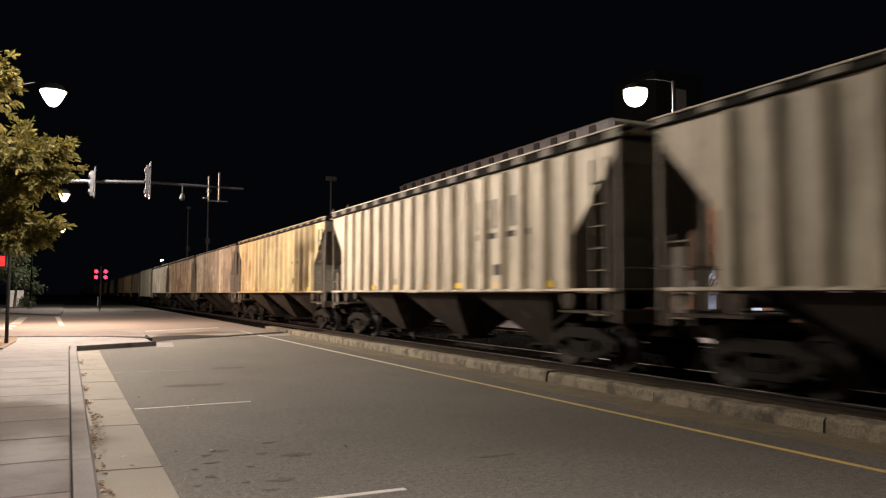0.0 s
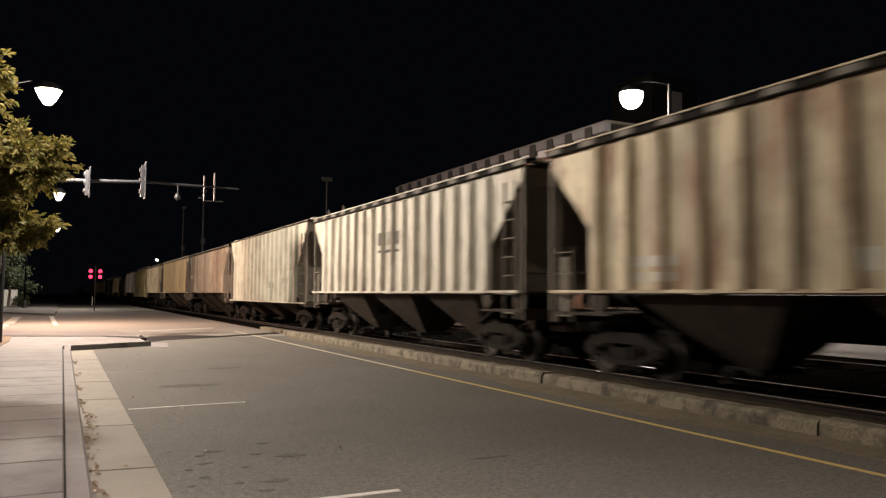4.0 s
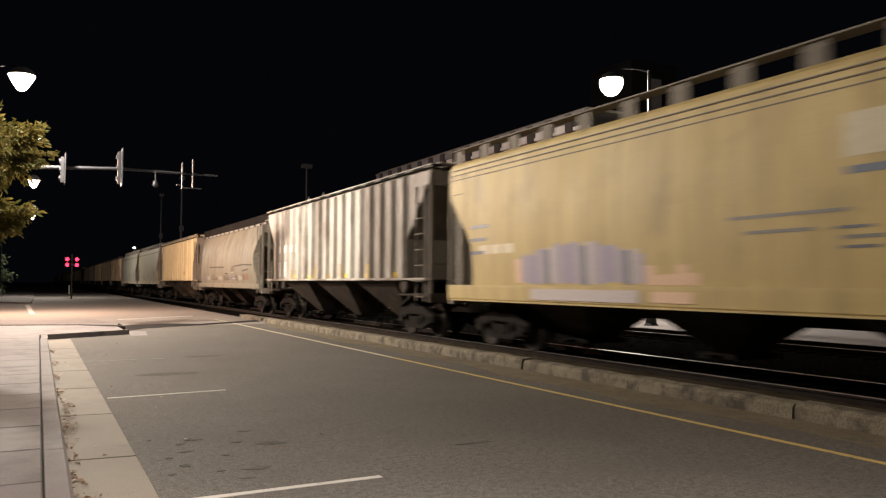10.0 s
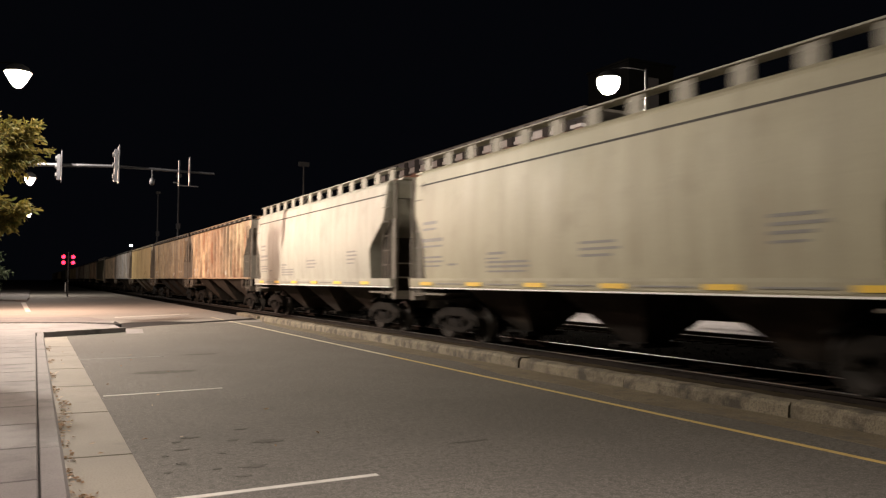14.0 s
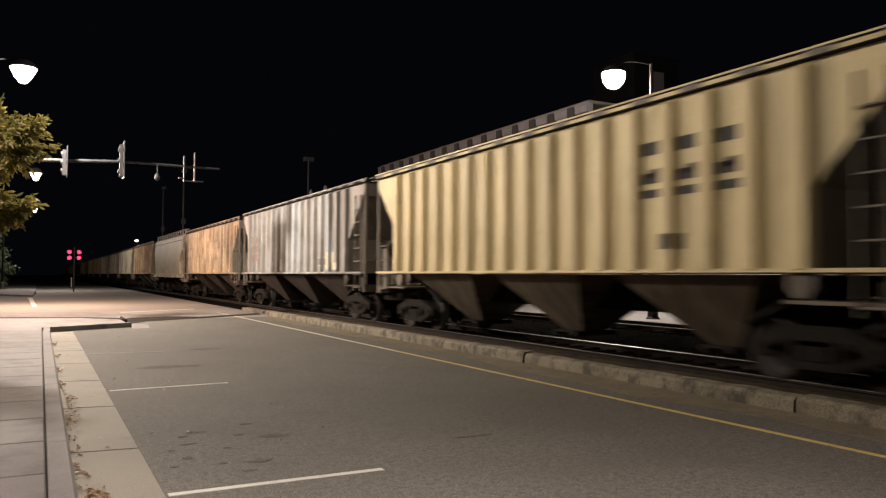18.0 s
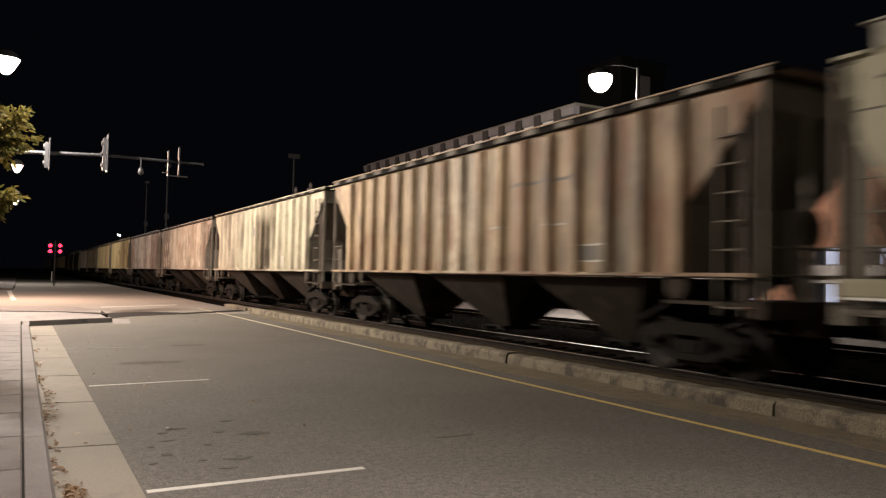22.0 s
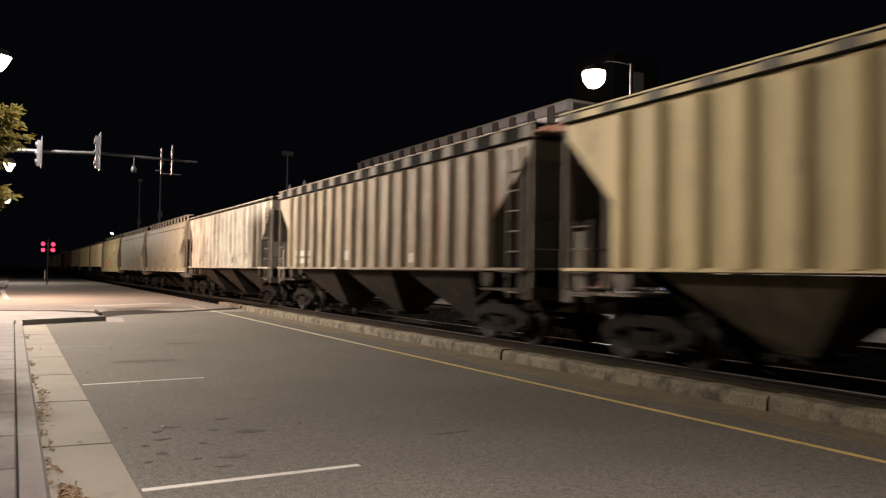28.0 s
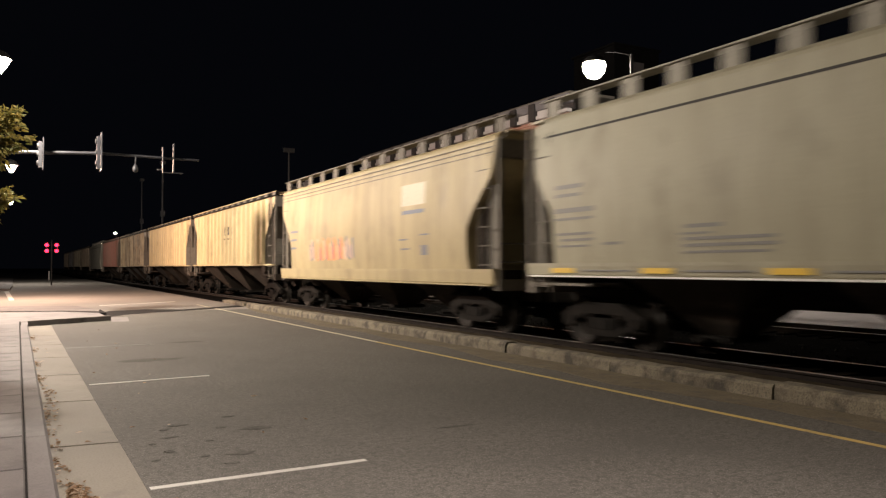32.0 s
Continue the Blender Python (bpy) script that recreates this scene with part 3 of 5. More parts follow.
def railway(x0, name, label):
    track = thing(name, label, "railway track", "two parallel tracks", (x0, 0, 0), "structure")
    prof = lambda c: [(c - 0.07, 0.0), (c + 0.07, 0.0), (c + 0.07, 0.012), (c + 0.012, 0.03), (c + 0.012, 0.105), (c + 0.036, 0.115), (c + 0.036, 0.146), (c - 0.036, 0.146), (c - 0.036, 0.115), (c - 0.012, 0.105), (c - 0.012, 0.03), (c - 0.07, 0.012)]
    for c in (-0.753, 0.753):
        rail = part("rail", Shape().prism(prof(c), -60, 300, "y"), RAIL, track)
        part("rail_head", Shape().box(c - 0.033, c + 0.033, -60, 300, 0.14, 0.150), RAIL_TOP, rail, "bright worn rail head")
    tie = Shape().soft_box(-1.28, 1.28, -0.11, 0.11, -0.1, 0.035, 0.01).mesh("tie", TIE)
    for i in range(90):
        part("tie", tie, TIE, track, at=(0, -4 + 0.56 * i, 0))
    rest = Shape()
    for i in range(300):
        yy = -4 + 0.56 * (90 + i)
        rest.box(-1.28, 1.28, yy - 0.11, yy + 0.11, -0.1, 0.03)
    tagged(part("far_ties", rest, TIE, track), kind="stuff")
    return track


TRACK_X, RAIL_Z = 10.55, 0.15
railway(TRACK_X, "railway_track", "railway track with polished rails under the train")
railway(17.32, "railway_track", "empty second railway track behind the train")

# loose ballast stones between the tracks
s = Shape()
rng = random.Random(8)
for i in range(1500):
    x, y = rng.choice((rng.uniform(11.5, 16.3), rng.uniform(11.5, 13.2))), rng.uniform(4, 40)
    z, r = rng.uniform(-0.03, 0.02), rng.uniform(0.025, 0.06)
    a = rng.uniform(0, 6.3)
    v = [(x + r * math.cos(a + k * 2.1), y + r * math.sin(a + k * 2.1), z + rng.uniform(-0.01, 0.02)) for k in range(3)] + [(x, y, z + r * 0.9)]
    s.add(v, [(0, 1, 3), (1, 2, 3), (2, 0, 3)])
tagged(part("ballast_stones", s, GRAVEL_GREY), "loose dark grey ballast stones between the rails", "ballast", "", "stuff")

structure("platform", Shape().soft_box(18.85, 25.9, -40, 120, -0.12, 0.10, 0.02), PLATFORM, "pale lit concrete paving beyond the tracks", "pavement")

# ---- buildings beyond the tracks ----
hall = thing("long_building", "long brick building with a pale cornice over dark piers", "building", at=(0, 0, 0))
part("wall", Shape().box(26.3, 41, 33.2, 61.6, 0, 10.1), HALL_BRICK, hall)
part("roof", Shape().box(26.2, 41, 33.0, 61.8, 11.1, 11.25), ROOF_DARK, hall)
part("cornice", Shape().prism([(26.0, 10.60), (26.4, 10.60), (26.4, 11.08), (25.92, 11.08), (25.92, 11.02), (25.97, 10.98)], 32.9, 61.9, "y"), FASCIA, hall, "grey cornice band")
part("ledge", Shape().box(26.0, 26.35, 33.0, 61.8, 10.1, 10.28), STONE, hall)
part("frieze", Shape().box(26.42, 26.6, 33.0, 61.8, 10.28, 10.60), PIER, hall)
pier = Shape().box(25.86, 26.42, -0.27, 0.27, 10.05, 11.03).mesh("pier", PIER)
for i in range(15):
    part("pier", pier, PIER, hall, at=(0, 34.24 + 1.89 * i, 0))
panel = Shape().box(26.06, 26.41, -0.60, 0.60, 10.30, 10.56).box(26.2, 26.41, -0.3, 0.3, 10.29, 10.31).mesh("frieze_panel", STONE)
for i in range(14):
    part("frieze_panel", panel, STONE, hall, at=(0, 35.185 + 1.89 * i, 0))

tower = thing("stair_tower", "plain pale rendered stair tower above the roofs", "tower")
part("wall", Shape().box(29.4, 32.8, 33.0, 33.2, 0, 14.2).box(29.4, 32.8, 36.4, 36.6, 10, 14.2).box(29.4, 29.6, 33.2, 36.4, 10, 14.2).box(32.6, 32.8, 33.2, 36.4, 0, 14.2), FAINT_RENDER, tower)
part("parapet", Shape().box(29.3, 32.9, 32.9, 36.7, 14.2, 14.32), FAINT_RENDER, tower)
part("recess", Shape().box(30.6, 31.6, 32.96, 33.0, 11.6, 13.4), PIER, tower)

depot = thing("gabled_depot", "dark gabled depot roof with small finials", "building")
part("wall", Shape().box(26, 36, 71, 87, 0, 8.2), HALL_BRICK, depot)
part("roof", Shape().prism([(70.4, 8.2), (87.6, 8.2), (79, 10.3)], 25.6, 36.4, "x"), ROOF_DARK, depot)
for yy in (76.6, 81.5):
    part("finial", Shape().turned((26.2, yy, 9.3), [(0.28, 0), (0.28, 0.9), (0.38, 0.95), (0.38, 1.1), (0.12, 1.25), (0.2, 1.5), (0.02, 1.8)], 10), STONE, depot, "small stone finial")

shop = thing("brick_building", "orange brick building with two rows of lit windows", "building")
BAYS = [(13.0, 15.0), (15.9, 17.2), (17.7, 19.3), (20.1, 21.6), (24.4, 25.9), (26.5, 28.1), (29.4, 31.0)]
s = Shape().box(30, 30.4, 8, 33, 0, 0.78)
s.box(30, 30.4, 8, 33, 3.2, 6.4)
for lo, hi in ((0.78, 1.68), (2.42, 3.2)):
    edges = [8.0] + [e for b in BAYS for e in b] + [33.0]
    for a, b in zip(edges[0::2], edges[1::2]):
        s.box(30, 30.4, a, b, lo, hi)
part("wall", s, BRICK, shop)
part("side_wall", Shape().box(30.4, 42, 7.9, 8.3, 0, 6.4).box(30.4, 42, 32.7, 33.0, 0, 6.4).box(41.7, 42, 8.3, 32.7, 0, 6.4), BRICK, shop)
part("string_course", Shape().box(29.88, 30.4, 8, 33, 1.68, 2.42), STONE, shop, "pale stone band between the window rows")
part("roof", Shape().box(29.8, 42.2, 7.8, 33.2, 6.4, 6.6), ROOF_DARK, shop)
for a, b in BAYS:
    for lo, hi in ((0.78, 1.68), (2.42, 3.2)):
        w = part("window", Shape().box(30.06, 30.14, a, a + 0.06, lo, hi).box(30.06, 30.14, b - 0.06, b, lo, hi).box(30.06, 30.14, a + 0.06, b - 0.06, lo, lo + 0.05).box(30.06, 30.14, a + 0.06, b - 0.06, hi - 0.05, hi).box(30.07, 30.13, (a + b) / 2 - 0.04, (a + b) / 2 + 0.04, lo + 0.05, hi - 0.05), FLASH, shop, "dark framed window")
        part("pane", Shape().box(30.10, 30.112, a + 0.06, (a + b) / 2 - 0.04, lo + 0.05, hi - 0.05), WINDOW_GLOW, w, "softly lit bluish pane")
        part("pane", Shape().box(30.10, 30.112, (a + b) / 2 + 0.04, b - 0.06, lo + 0.05, hi - 0.05), DARK_GLASS, w, "dark glass pane")


# ---- trees ----
def tree(name, place, label, height, crown, leaves, leaf_mat, leaf_size, seed, bare=0.0, group=""):
    """Tapered trunk, forked limbs, and clumps of leaves round the limb ends. crown: radius, lower and upper height."""
    rng = random.Random(seed)
    t = thing(name, label, "tree", group, place)
    rad, low, high = crown
    trunk = Shape()
    pts, p = [], Vector((0, 0, -0.1))
    for i in range(6):
        pts.append(p.copy())
        p += Vector((rng.uniform(-0.08, 0.08), rng.uniform(-0.08, 0.08), (low + 0.35 * (high - low)) / 5))
    r = 0.05 + 0.012 * height
    for i in range(5):
        trunk.tube(pts[i], pts[i + 1], r * (1 - 0.12 * i), r * (1 - 0.12 * (i + 1)), 9)
    part("trunk", trunk, BARK, t)
    limbs, ends = Shape(), []
    for k in range(13):
        a = 2.4 * k + rng.uniform(-0.3, 0.3)
        start = pts[2] + (pts[5] - pts[2]) * rng.random()
        z = low + (high - low) * (0.1 + 0.85 * ((k * 0.618) % 1))
        spread = rad * (0.55 + 0.4 * rng.random()) * math.sin(math.pi * min(0.95, max(0.22, (z - low) / (high - low) * 0.8 + 0.15)))
        end = Vector((spread * math.cos(a), spread * math.sin(a), max(z, start.z + 0.2)))
        mid = (start + end) / 2 + Vector((rng.uniform(-0.15, 0.15), rng.uniform(-0.15, 0.15), 0.18))
        limbs.tube(start, mid, 0.045, 0.03, 6).tube(mid, end, 0.03, 0.012, 6)
        for q in range(6):
            tip = mid + (end - mid) * rng.uniform(0.1, 1.0) + Vector((rng.gauss(0, 0.3), rng.gauss(0, 0.3), rng.gauss(0, 0.26))) * rad / 1.8
            limbs.tube(mid + (end - mid) * 0.4, tip, 0.012, 0.005, 4)
            ends.append(tip)
    part("branching", limbs, BARK, t)
    crownmesh = Shape()
    for i in range(leaves):
        e = rng.choice(ends)
        g = 0.17 * rad / 1.8 if not bare else 0.2
        c = e + Vector((rng.gauss(0, g), rng.gauss(0, g), rng.gauss(0, g)))
        u = Vector((rng.gauss(0, 1), rng.gauss(0, 1), rng.gauss(-0.5, 0.8))).normalized()
        w = u.orthogonal().normalized()
        w = (Matrix.Rotation(rng.uniform(0, 6.28), 3, u) @ w)
        n = u.cross(w)
        L = leaf_size * rng.uniform(0.7, 1.3)
        crownmesh.add([c, c + u * L * 0.45 + w * L * 0.24 + n * L * 0.05, c + u * L, c + u * L * 0.45 - w * L * 0.24 + n * L * 0.05], [(0, 1, 2), (0, 2, 3)])
    tagged(part("crown", crownmesh, leaf_mat, t), kind="stuff")
    return t


def lobed_tree(name, place, label, lobes, twigs, per_twig, leaf_mat, leaf_size, seed):
    """A street tree: trunk, one bough to each lobe of the crown, twigs through the lobe and leaves along each twig."""
    rng = random.Random(seed)
    t = thing(name, label, "tree", "", place)
    pts = [Vector((0.05 * math.sin(1.3 * k), 0.04 * math.cos(1.9 * k), -0.1 + 0.62 * k)) for k in range(7)]
    trunk = Shape()
    for k in range(6):
        trunk.tube(pts[k], pts[k + 1], 0.13 - 0.014 * k, 0.13 - 0.014 * (k + 1), 10)
    part("trunk", trunk, BARK, t)
    leaves = Shape()
    total = sum(w[0] * w[1] * w[2] for c, w in lobes) ** 1.0
    for c, w in lobes:
        c, bough = Vector(c), Shape()
        start = pts[min(6, max(3, int(c.z / 0.75)))]
        knee = (start + c) / 2 + Vector((rng.uniform(-0.1, 0.1), rng.uniform(-0.1, 0.1), 0.15))
        bough.tube(start, knee, 0.055, 0.04, 7).tube(knee, c, 0.04, 0.025, 7)
        for k in range(int(twigs * w[0] * w[1] * w[2] / total)):
            d = Vector((rng.gauss(0, 1), rng.gauss(0, 1), rng.gauss(0, 1))).normalized()
            q = (0.45 + 0.55 * rng.random()) * (0.86 + 0.16 * math.sin(5 * d.x + 3 * d.z) * math.cos(4 * d.y))
            tip = c + Vector((d.x * w[0], d.y * w[1], d.z * w[2])) * q
            root = c + (tip - c) * 0.35 + Vector((0, 0, -0.06))
            bough.tube(root, tip, 0.009, 0.004, 4)
            out = (tip - root).normalized()
            for j in range(per_twig):
                f = 0.25 + 0.78 * rng.random() ** 0.7
                p = root + (tip - root) * f + Vector((rng.gauss(0, 0.035), rng.gauss(0, 0.035), rng.gauss(0, 0.03)))
                u = (out * 0.8 + Vector((rng.gauss(0, 0.7), rng.gauss(0, 0.7), rng.gauss(-0.45, 0.5)))).normalized()
                side = (Matrix.Rotation(rng.uniform(0, 6.28), 3, u) @ u.orthogonal().normalized())
                n = u.cross(side)
                L = leaf_size * rng.uniform(0.65, 1.3)
                leaves.add([p, p + u * L * 0.3 + side * L * 0.17 + n * L * 0.04, p + u * L * 0.7 + side * L * 0.13, p + u * L - n * L * 0.08, p + u * L * 0.7 - side * L * 0.13, p + u * L * 0.3 - side * L * 0.17 + n * L * 0.04], [(0, 1, 2, 3), (0, 3, 4, 5)])
        part("bough", bough, BARK, t)
    tagged(part("crown", leaves, leaf_mat, t), kind="stuff")
    return t


LOBES = [((1.15, 0.0, 4.2), (1.3, 1.2, 0.95)), ((1.1, 0.1, 2.8), (1.05, 1.0, 0.6)), ((0.3, 0.1, 3.45), (1.4, 1.2, 1.0)), ((0.15, 0.0, 5.75), (1.05, 1.0, 1.05)), ((-1.2, 0.1, 4.3), (1.2, 1.2, 1.2))]
lobed_tree("street_tree", (-1.95, 17.2, 0.1), "street tree with yellowing autumn leaves over the pavement", LOBES, 700, 40, LEAF, 0.138, 21)
tree("shrub", (-4.0, 96.5, 0.1), "small rounded shrub beyond the crossing", 1.0, (1.1, 0.1, 1.5), 900, LEAF_DARK, 0.2, 9)
tree("far_tree", (-4.9, 90.2, 0), "dark green tree beyond the crossing", 9.3, (2.7, 1.4, 9.3), 6500, LEAF_DARK, 0.30, 5)
for i, yy in enumerate((22.3, 16.6, 28.4)):
    tree("young_tree", (28.2, yy, 0.1), "small half-bare tree with red-brown leaves by the brick building", 5.0, (1.7, 2.3, 5.5), 700, LEAF_RED, 0.17, 40 + i, bare=1.0, group="young trees by the building")


# ---- lamps and signals ----
def street_lamp(name, foot, head, lens, label, group, size=1.0, lens_mat=None):
    x, y = foot
    hx, hy, hz = head
    t = thing(name, label, "street lamp", group, (x, y, 0))
    part("base", Shape().turned((0, 0, 0), [(0.26, 0), (0.26, 0.12), (0.2, 0.2), (0.16, 0.75), (0.1, 0.85)], 14), DARK_POLE, t, "black cast base")
    part("post", Shape().tube((0, 0, 0.8), (0, 0, hz - 0.1), 0.085, 0.06, 12), SIGNAL_GREY if size > 1.3 else LAMP_BLACK, t)
    d = Vector((hx - x, hy - y, 0))
    pts = [Vector((0, 0, hz - 0.15))] + [Vector((0, 0, hz - 0.15)) + d * q + Vector((0, 0, 0.52 * math.sin(q * math.pi * 0.55))) for q in (0.15, 0.35, 0.6, 0.85, 1.0)]
    part("arm", Shape().pipe(pts, 0.024), LAMP_BLACK, t)
    top = Vector((hx - x, hy - y, hz))
    part("housing", Shape().turned(top, [(0.12 * size, 0.34), (0.26 * size, 0.24), (0.33 * size, 0.10), (0.34 * size, 0.06)], 18), DARK_POLE, t, "dark lamp housing")
    bowl = [(0.10 * size, -0.34), (0.22 * size, -0.2), (0.33 * size, 0.0), (0.35 * size, 0.05)] if size < 1.3 else [(0.08, -0.5), (0.24, -0.44), (0.38, -0.27), (0.43, -0.05), (0.40, 0.05)]
    wide, tall = (1.08, 1.15) if size > 1.3 else (0.9, 1.2) if size > 1.1 else (0.75, 0.85)
    bowl = [(wide * r, tall * h) for r, h in bowl]
    part("lens", Shape().turned(top, bowl, 18), lens_mat or LENS, t, "glowing white lamp lens", True)
    return t


street_lamp("street_lamp", (-2.3, 28.8), (-0.64, 28.8, 8.4), 1, "street lamp with a glowing tapered lens over the pavement", "street lamps", 1.25)
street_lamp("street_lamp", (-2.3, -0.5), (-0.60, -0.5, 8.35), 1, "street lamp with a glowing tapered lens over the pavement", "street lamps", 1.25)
street_lamp("street_lamp", (-2.3, 14.2), (-0.62, 14.2, 8.4), 1, "street lamp with a glowing tapered lens over the pavement", "street lamps", 1.25)
street_lamp("street_lamp", (-5.2, 44.0), (-0.32, 44.0, 6.7), 1, "long-armed street lamp lighting the crossing", "street lamps", 0.9, LENS_SMALL)
street_lamp("street_lamp", (-3.3, 86.0), (-0.66, 86.0, 8.08), 1, "street lamp on a black base beyond the crossing", "street lamps", 0.9, LENS_SMALL)
street_lamp("yard_lamp", (20.0, 21.5), (20.0, 23.64, 9.69), 1, "tall bright yard lamp on a pale post behind the train", "", 1.4)

flood = thing("floodlight_mast", "unlit floodlight mast behind the tracks", "lamp post", at=(22, 69.2, 0))
part("post", Shape().tube((0, 0, 0.1), (0, 0, 12.4), 0.13, 0.08, 10), DARK_POLE, flood)
part("head", Shape().box(-0.5, 0.5, -0.15, 0.15, 12.3, 12.7), DARK_POLE, flood)
for yy, zz in ((105.6, 12.8), (89.3, 13.1)):
    m = thing("line_pole", "slim dark pole standing between the tracks", "pole", "poles between the tracks", (14.0, yy, 0))
    part("post", Shape().tube((0, 0, -0.1), (0, 0, zz), 0.14, 0.10, 10), SIGNAL_GREY, m)
    part("cap", Shape().box(-0.25, 0.25, -0.4, 0.4, zz, zz + 0.3), DARK_POLE, m)
    part("box", Shape().box(-0.2, 0.2, -0.3, 0.3, 7.3, 7.9), SIGNAL_GREY, m)

signal = thing("signal_mast", "traffic signal mast arm over the street", "traffic signal", at=(-3.4, 30.5, 0))
part("pole", Shape().tube((0, 0, 0), (0, 0, 6.0), 0.16, 0.13, 14), SIGNAL_GREY, signal)
part("arm", Shape().tube((0, 0, 5.42), (3.06, -0.25, 5.63), 0.08, 0.07, 12).tube((3.06, -0.25, 5.63), (5.96, -0.42, 5.755), 0.07, 0.055, 12).tube((5.96, -0.42, 5.755), (9.4, -0.5, 5.71), 0.055, 0.04, 12), SIGNAL_GREY, signal, "long grey mast arm")


def signal_head(x, low, high):
    h = part("signal_head", Shape().soft_box(x - 0.13, x - 0.02, -0.62, -0.38, low + 0.06, high - 0.12, 0.02), SIGNAL_GREY, signal, "signal housing seen from its side")
    part("backplate", Shape().box(x + 0.0, x + 0.025, -0.80, -0.20, low, high), SIGNAL_GREY, h, "thin backplate seen edge on")
    step = (high - low - 0.18) / 3
    for k in range(3):
        z = low + 0.06 + step * (k + 0.5)
        part("visor", Shape().tube((x - 0.13, -0.5, z), (x - 0.18, -0.5, z), 0.09, 0.09, 10), DARK_POLE, h)


signal_head(4.13, 5.07, 6.14)
signal_head(5.98, 5.13, 6.48)
cam_ball = part("camera_bracket", Shape().tube((7.15, -0.5, 5.72), (7.15, -0.5, 5.40), 0.025, 0.025, 8), SIGNAL_GREY, signal)
part("dome_camera", Shape().turned((7.15, -0.5, 5.13), [(0.02, -0.01), (0.08, 0.03), (0.10, 0.10), (0.09, 0.20), (0.04, 0.28)], 14), SIGNAL_GREY, cam_ball, "pale dome camera", True)
part("sign_frame", Shape().box(8.08, 8.115, -0.60, -0.42, 5.16, 6.12).box(8.46, 8.50, -0.60, -0.42, 5.16, 6.28).box(8.115, 8.80, -0.60, -0.5, 5.16, 5.19).box(7.9, 8.08, -0.6, -0.5, 5.26, 5.29), SIGNAL_GREY, signal, "open bracket frame on the arm")

crossing = thing("crossing_flasher", "level crossing mast with four glowing red lights", "crossing signal", at=(2.77, 80.0, 0))
part("post", Shape().tube((0, 0, 0), (0, 0, 4.2), 0.07, 0.06, 10), DARK_POLE, crossing)
for z in (3.19, 3.73):
    arm = part("crossarm", Shape().tube((-0.5, 0, z), (0.5, 0, z), 0.03, 0.03, 8), DARK_POLE, crossing)
    for x in (-0.41, 0.41):
        part("hood", Shape().tube((x, -0.02, z), (x, 0.1, z), 0.23, 0.23, 18), DARK_POLE, arm)
        part("red_lamp", Shape().tube((x, -0.05, z), (x, -0.025, z), 0.15, 0.15, 18), RED_GLOW, arm, "glowing red lens")

walker = thing("pedestrian_signal", "dark pedestrian signal post with a red light", "pedestrian signal", at=(-1.62, 26.57, 0.1))
part("post", Shape().tube((0, 0, 0), (0, 0, 3.0), 0.055, 0.05, 10), DARK_POLE, walker)
part("housing", Shape().box(-0.42, -0.06, -0.12, 0.12, 2.3, 2.72), DARK_POLE, walker)
part("red_lamp", Shape().box(-0.37, -0.11, -0.135, -0.122, 2.36, 2.66), RED_SMALL, walker, "glowing red signal face")

for x, y, z in ((11.6, 150, 7.8), (10.9, 165, 6.3), (11.6, 175, 5.6)):
    t = thing("distant_lamp", "tiny distant white yard lamp beside the track", "lamp", "distant lamps", (x + 4, y, 0))
    part("post", Shape().tube((0, 0, -0.1), (0, 0, z), 0.08, 0.06, 8), DARK_POLE, t)
    part("lens", Shape().turned((-0.2, 0, z), [(0.08, -0.12), (0.3, 0.0), (0.1, 0.14)], 12), LENS_SMALL, t, "glowing lens")
bollard = thing("marker_post", "small pale marker post beyond the crossing", "post", at=(3.6, 112, 0))
part("post", Shape().tube((0, 0, -0.1), (0, 0, 1.2), 0.07, 0.06, 10), WHITE_MARK, bollard)
# ---- the freight train ----
SPAN = [-41.53, -24.13, -6.73, 10.67, 28.67, 46.72, 63.74, 81.67, 98.37, 115.36, 131.93, 150.05, 166.59, 182.91, 200.0, 216.39, 233.54, 249.63, 266.13, 283.14, 300.54, 317.86, 335.27, 352.4, 369.16, 386.96, 404.61, 422.48, 440.32, 458.14, 475.97, 493.76, 511.23, 527.91, 544.28, 560.7, 577.9, 596.0, 614.8, 632.8, 651.0, 668.6, 686.0, 703.4, 720.8]

FIRST = -3


def gone(t):
    """Metres that the train has run towards the camera after t seconds."""
    return 17.481781 * t - 0.15343 * t ** 2 + 0.007031 * t ** 3 - 0.000097 * t ** 4


WHEEL_R = 0.457
s = Shape()
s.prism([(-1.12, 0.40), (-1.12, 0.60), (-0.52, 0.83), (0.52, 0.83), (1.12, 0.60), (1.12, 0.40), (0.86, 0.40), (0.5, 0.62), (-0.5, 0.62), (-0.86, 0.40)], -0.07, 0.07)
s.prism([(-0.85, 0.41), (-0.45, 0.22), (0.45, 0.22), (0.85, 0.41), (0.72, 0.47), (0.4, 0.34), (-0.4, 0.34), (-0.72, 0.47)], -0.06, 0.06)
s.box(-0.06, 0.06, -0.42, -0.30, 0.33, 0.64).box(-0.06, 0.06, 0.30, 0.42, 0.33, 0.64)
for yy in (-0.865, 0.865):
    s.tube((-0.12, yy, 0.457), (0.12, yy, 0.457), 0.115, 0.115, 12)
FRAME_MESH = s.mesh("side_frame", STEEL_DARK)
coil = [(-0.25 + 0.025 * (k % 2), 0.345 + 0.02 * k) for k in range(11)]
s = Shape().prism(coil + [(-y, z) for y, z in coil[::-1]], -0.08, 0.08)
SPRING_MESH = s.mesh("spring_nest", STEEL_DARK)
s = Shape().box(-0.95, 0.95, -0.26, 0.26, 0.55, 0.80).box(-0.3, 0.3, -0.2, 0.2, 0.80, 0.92)
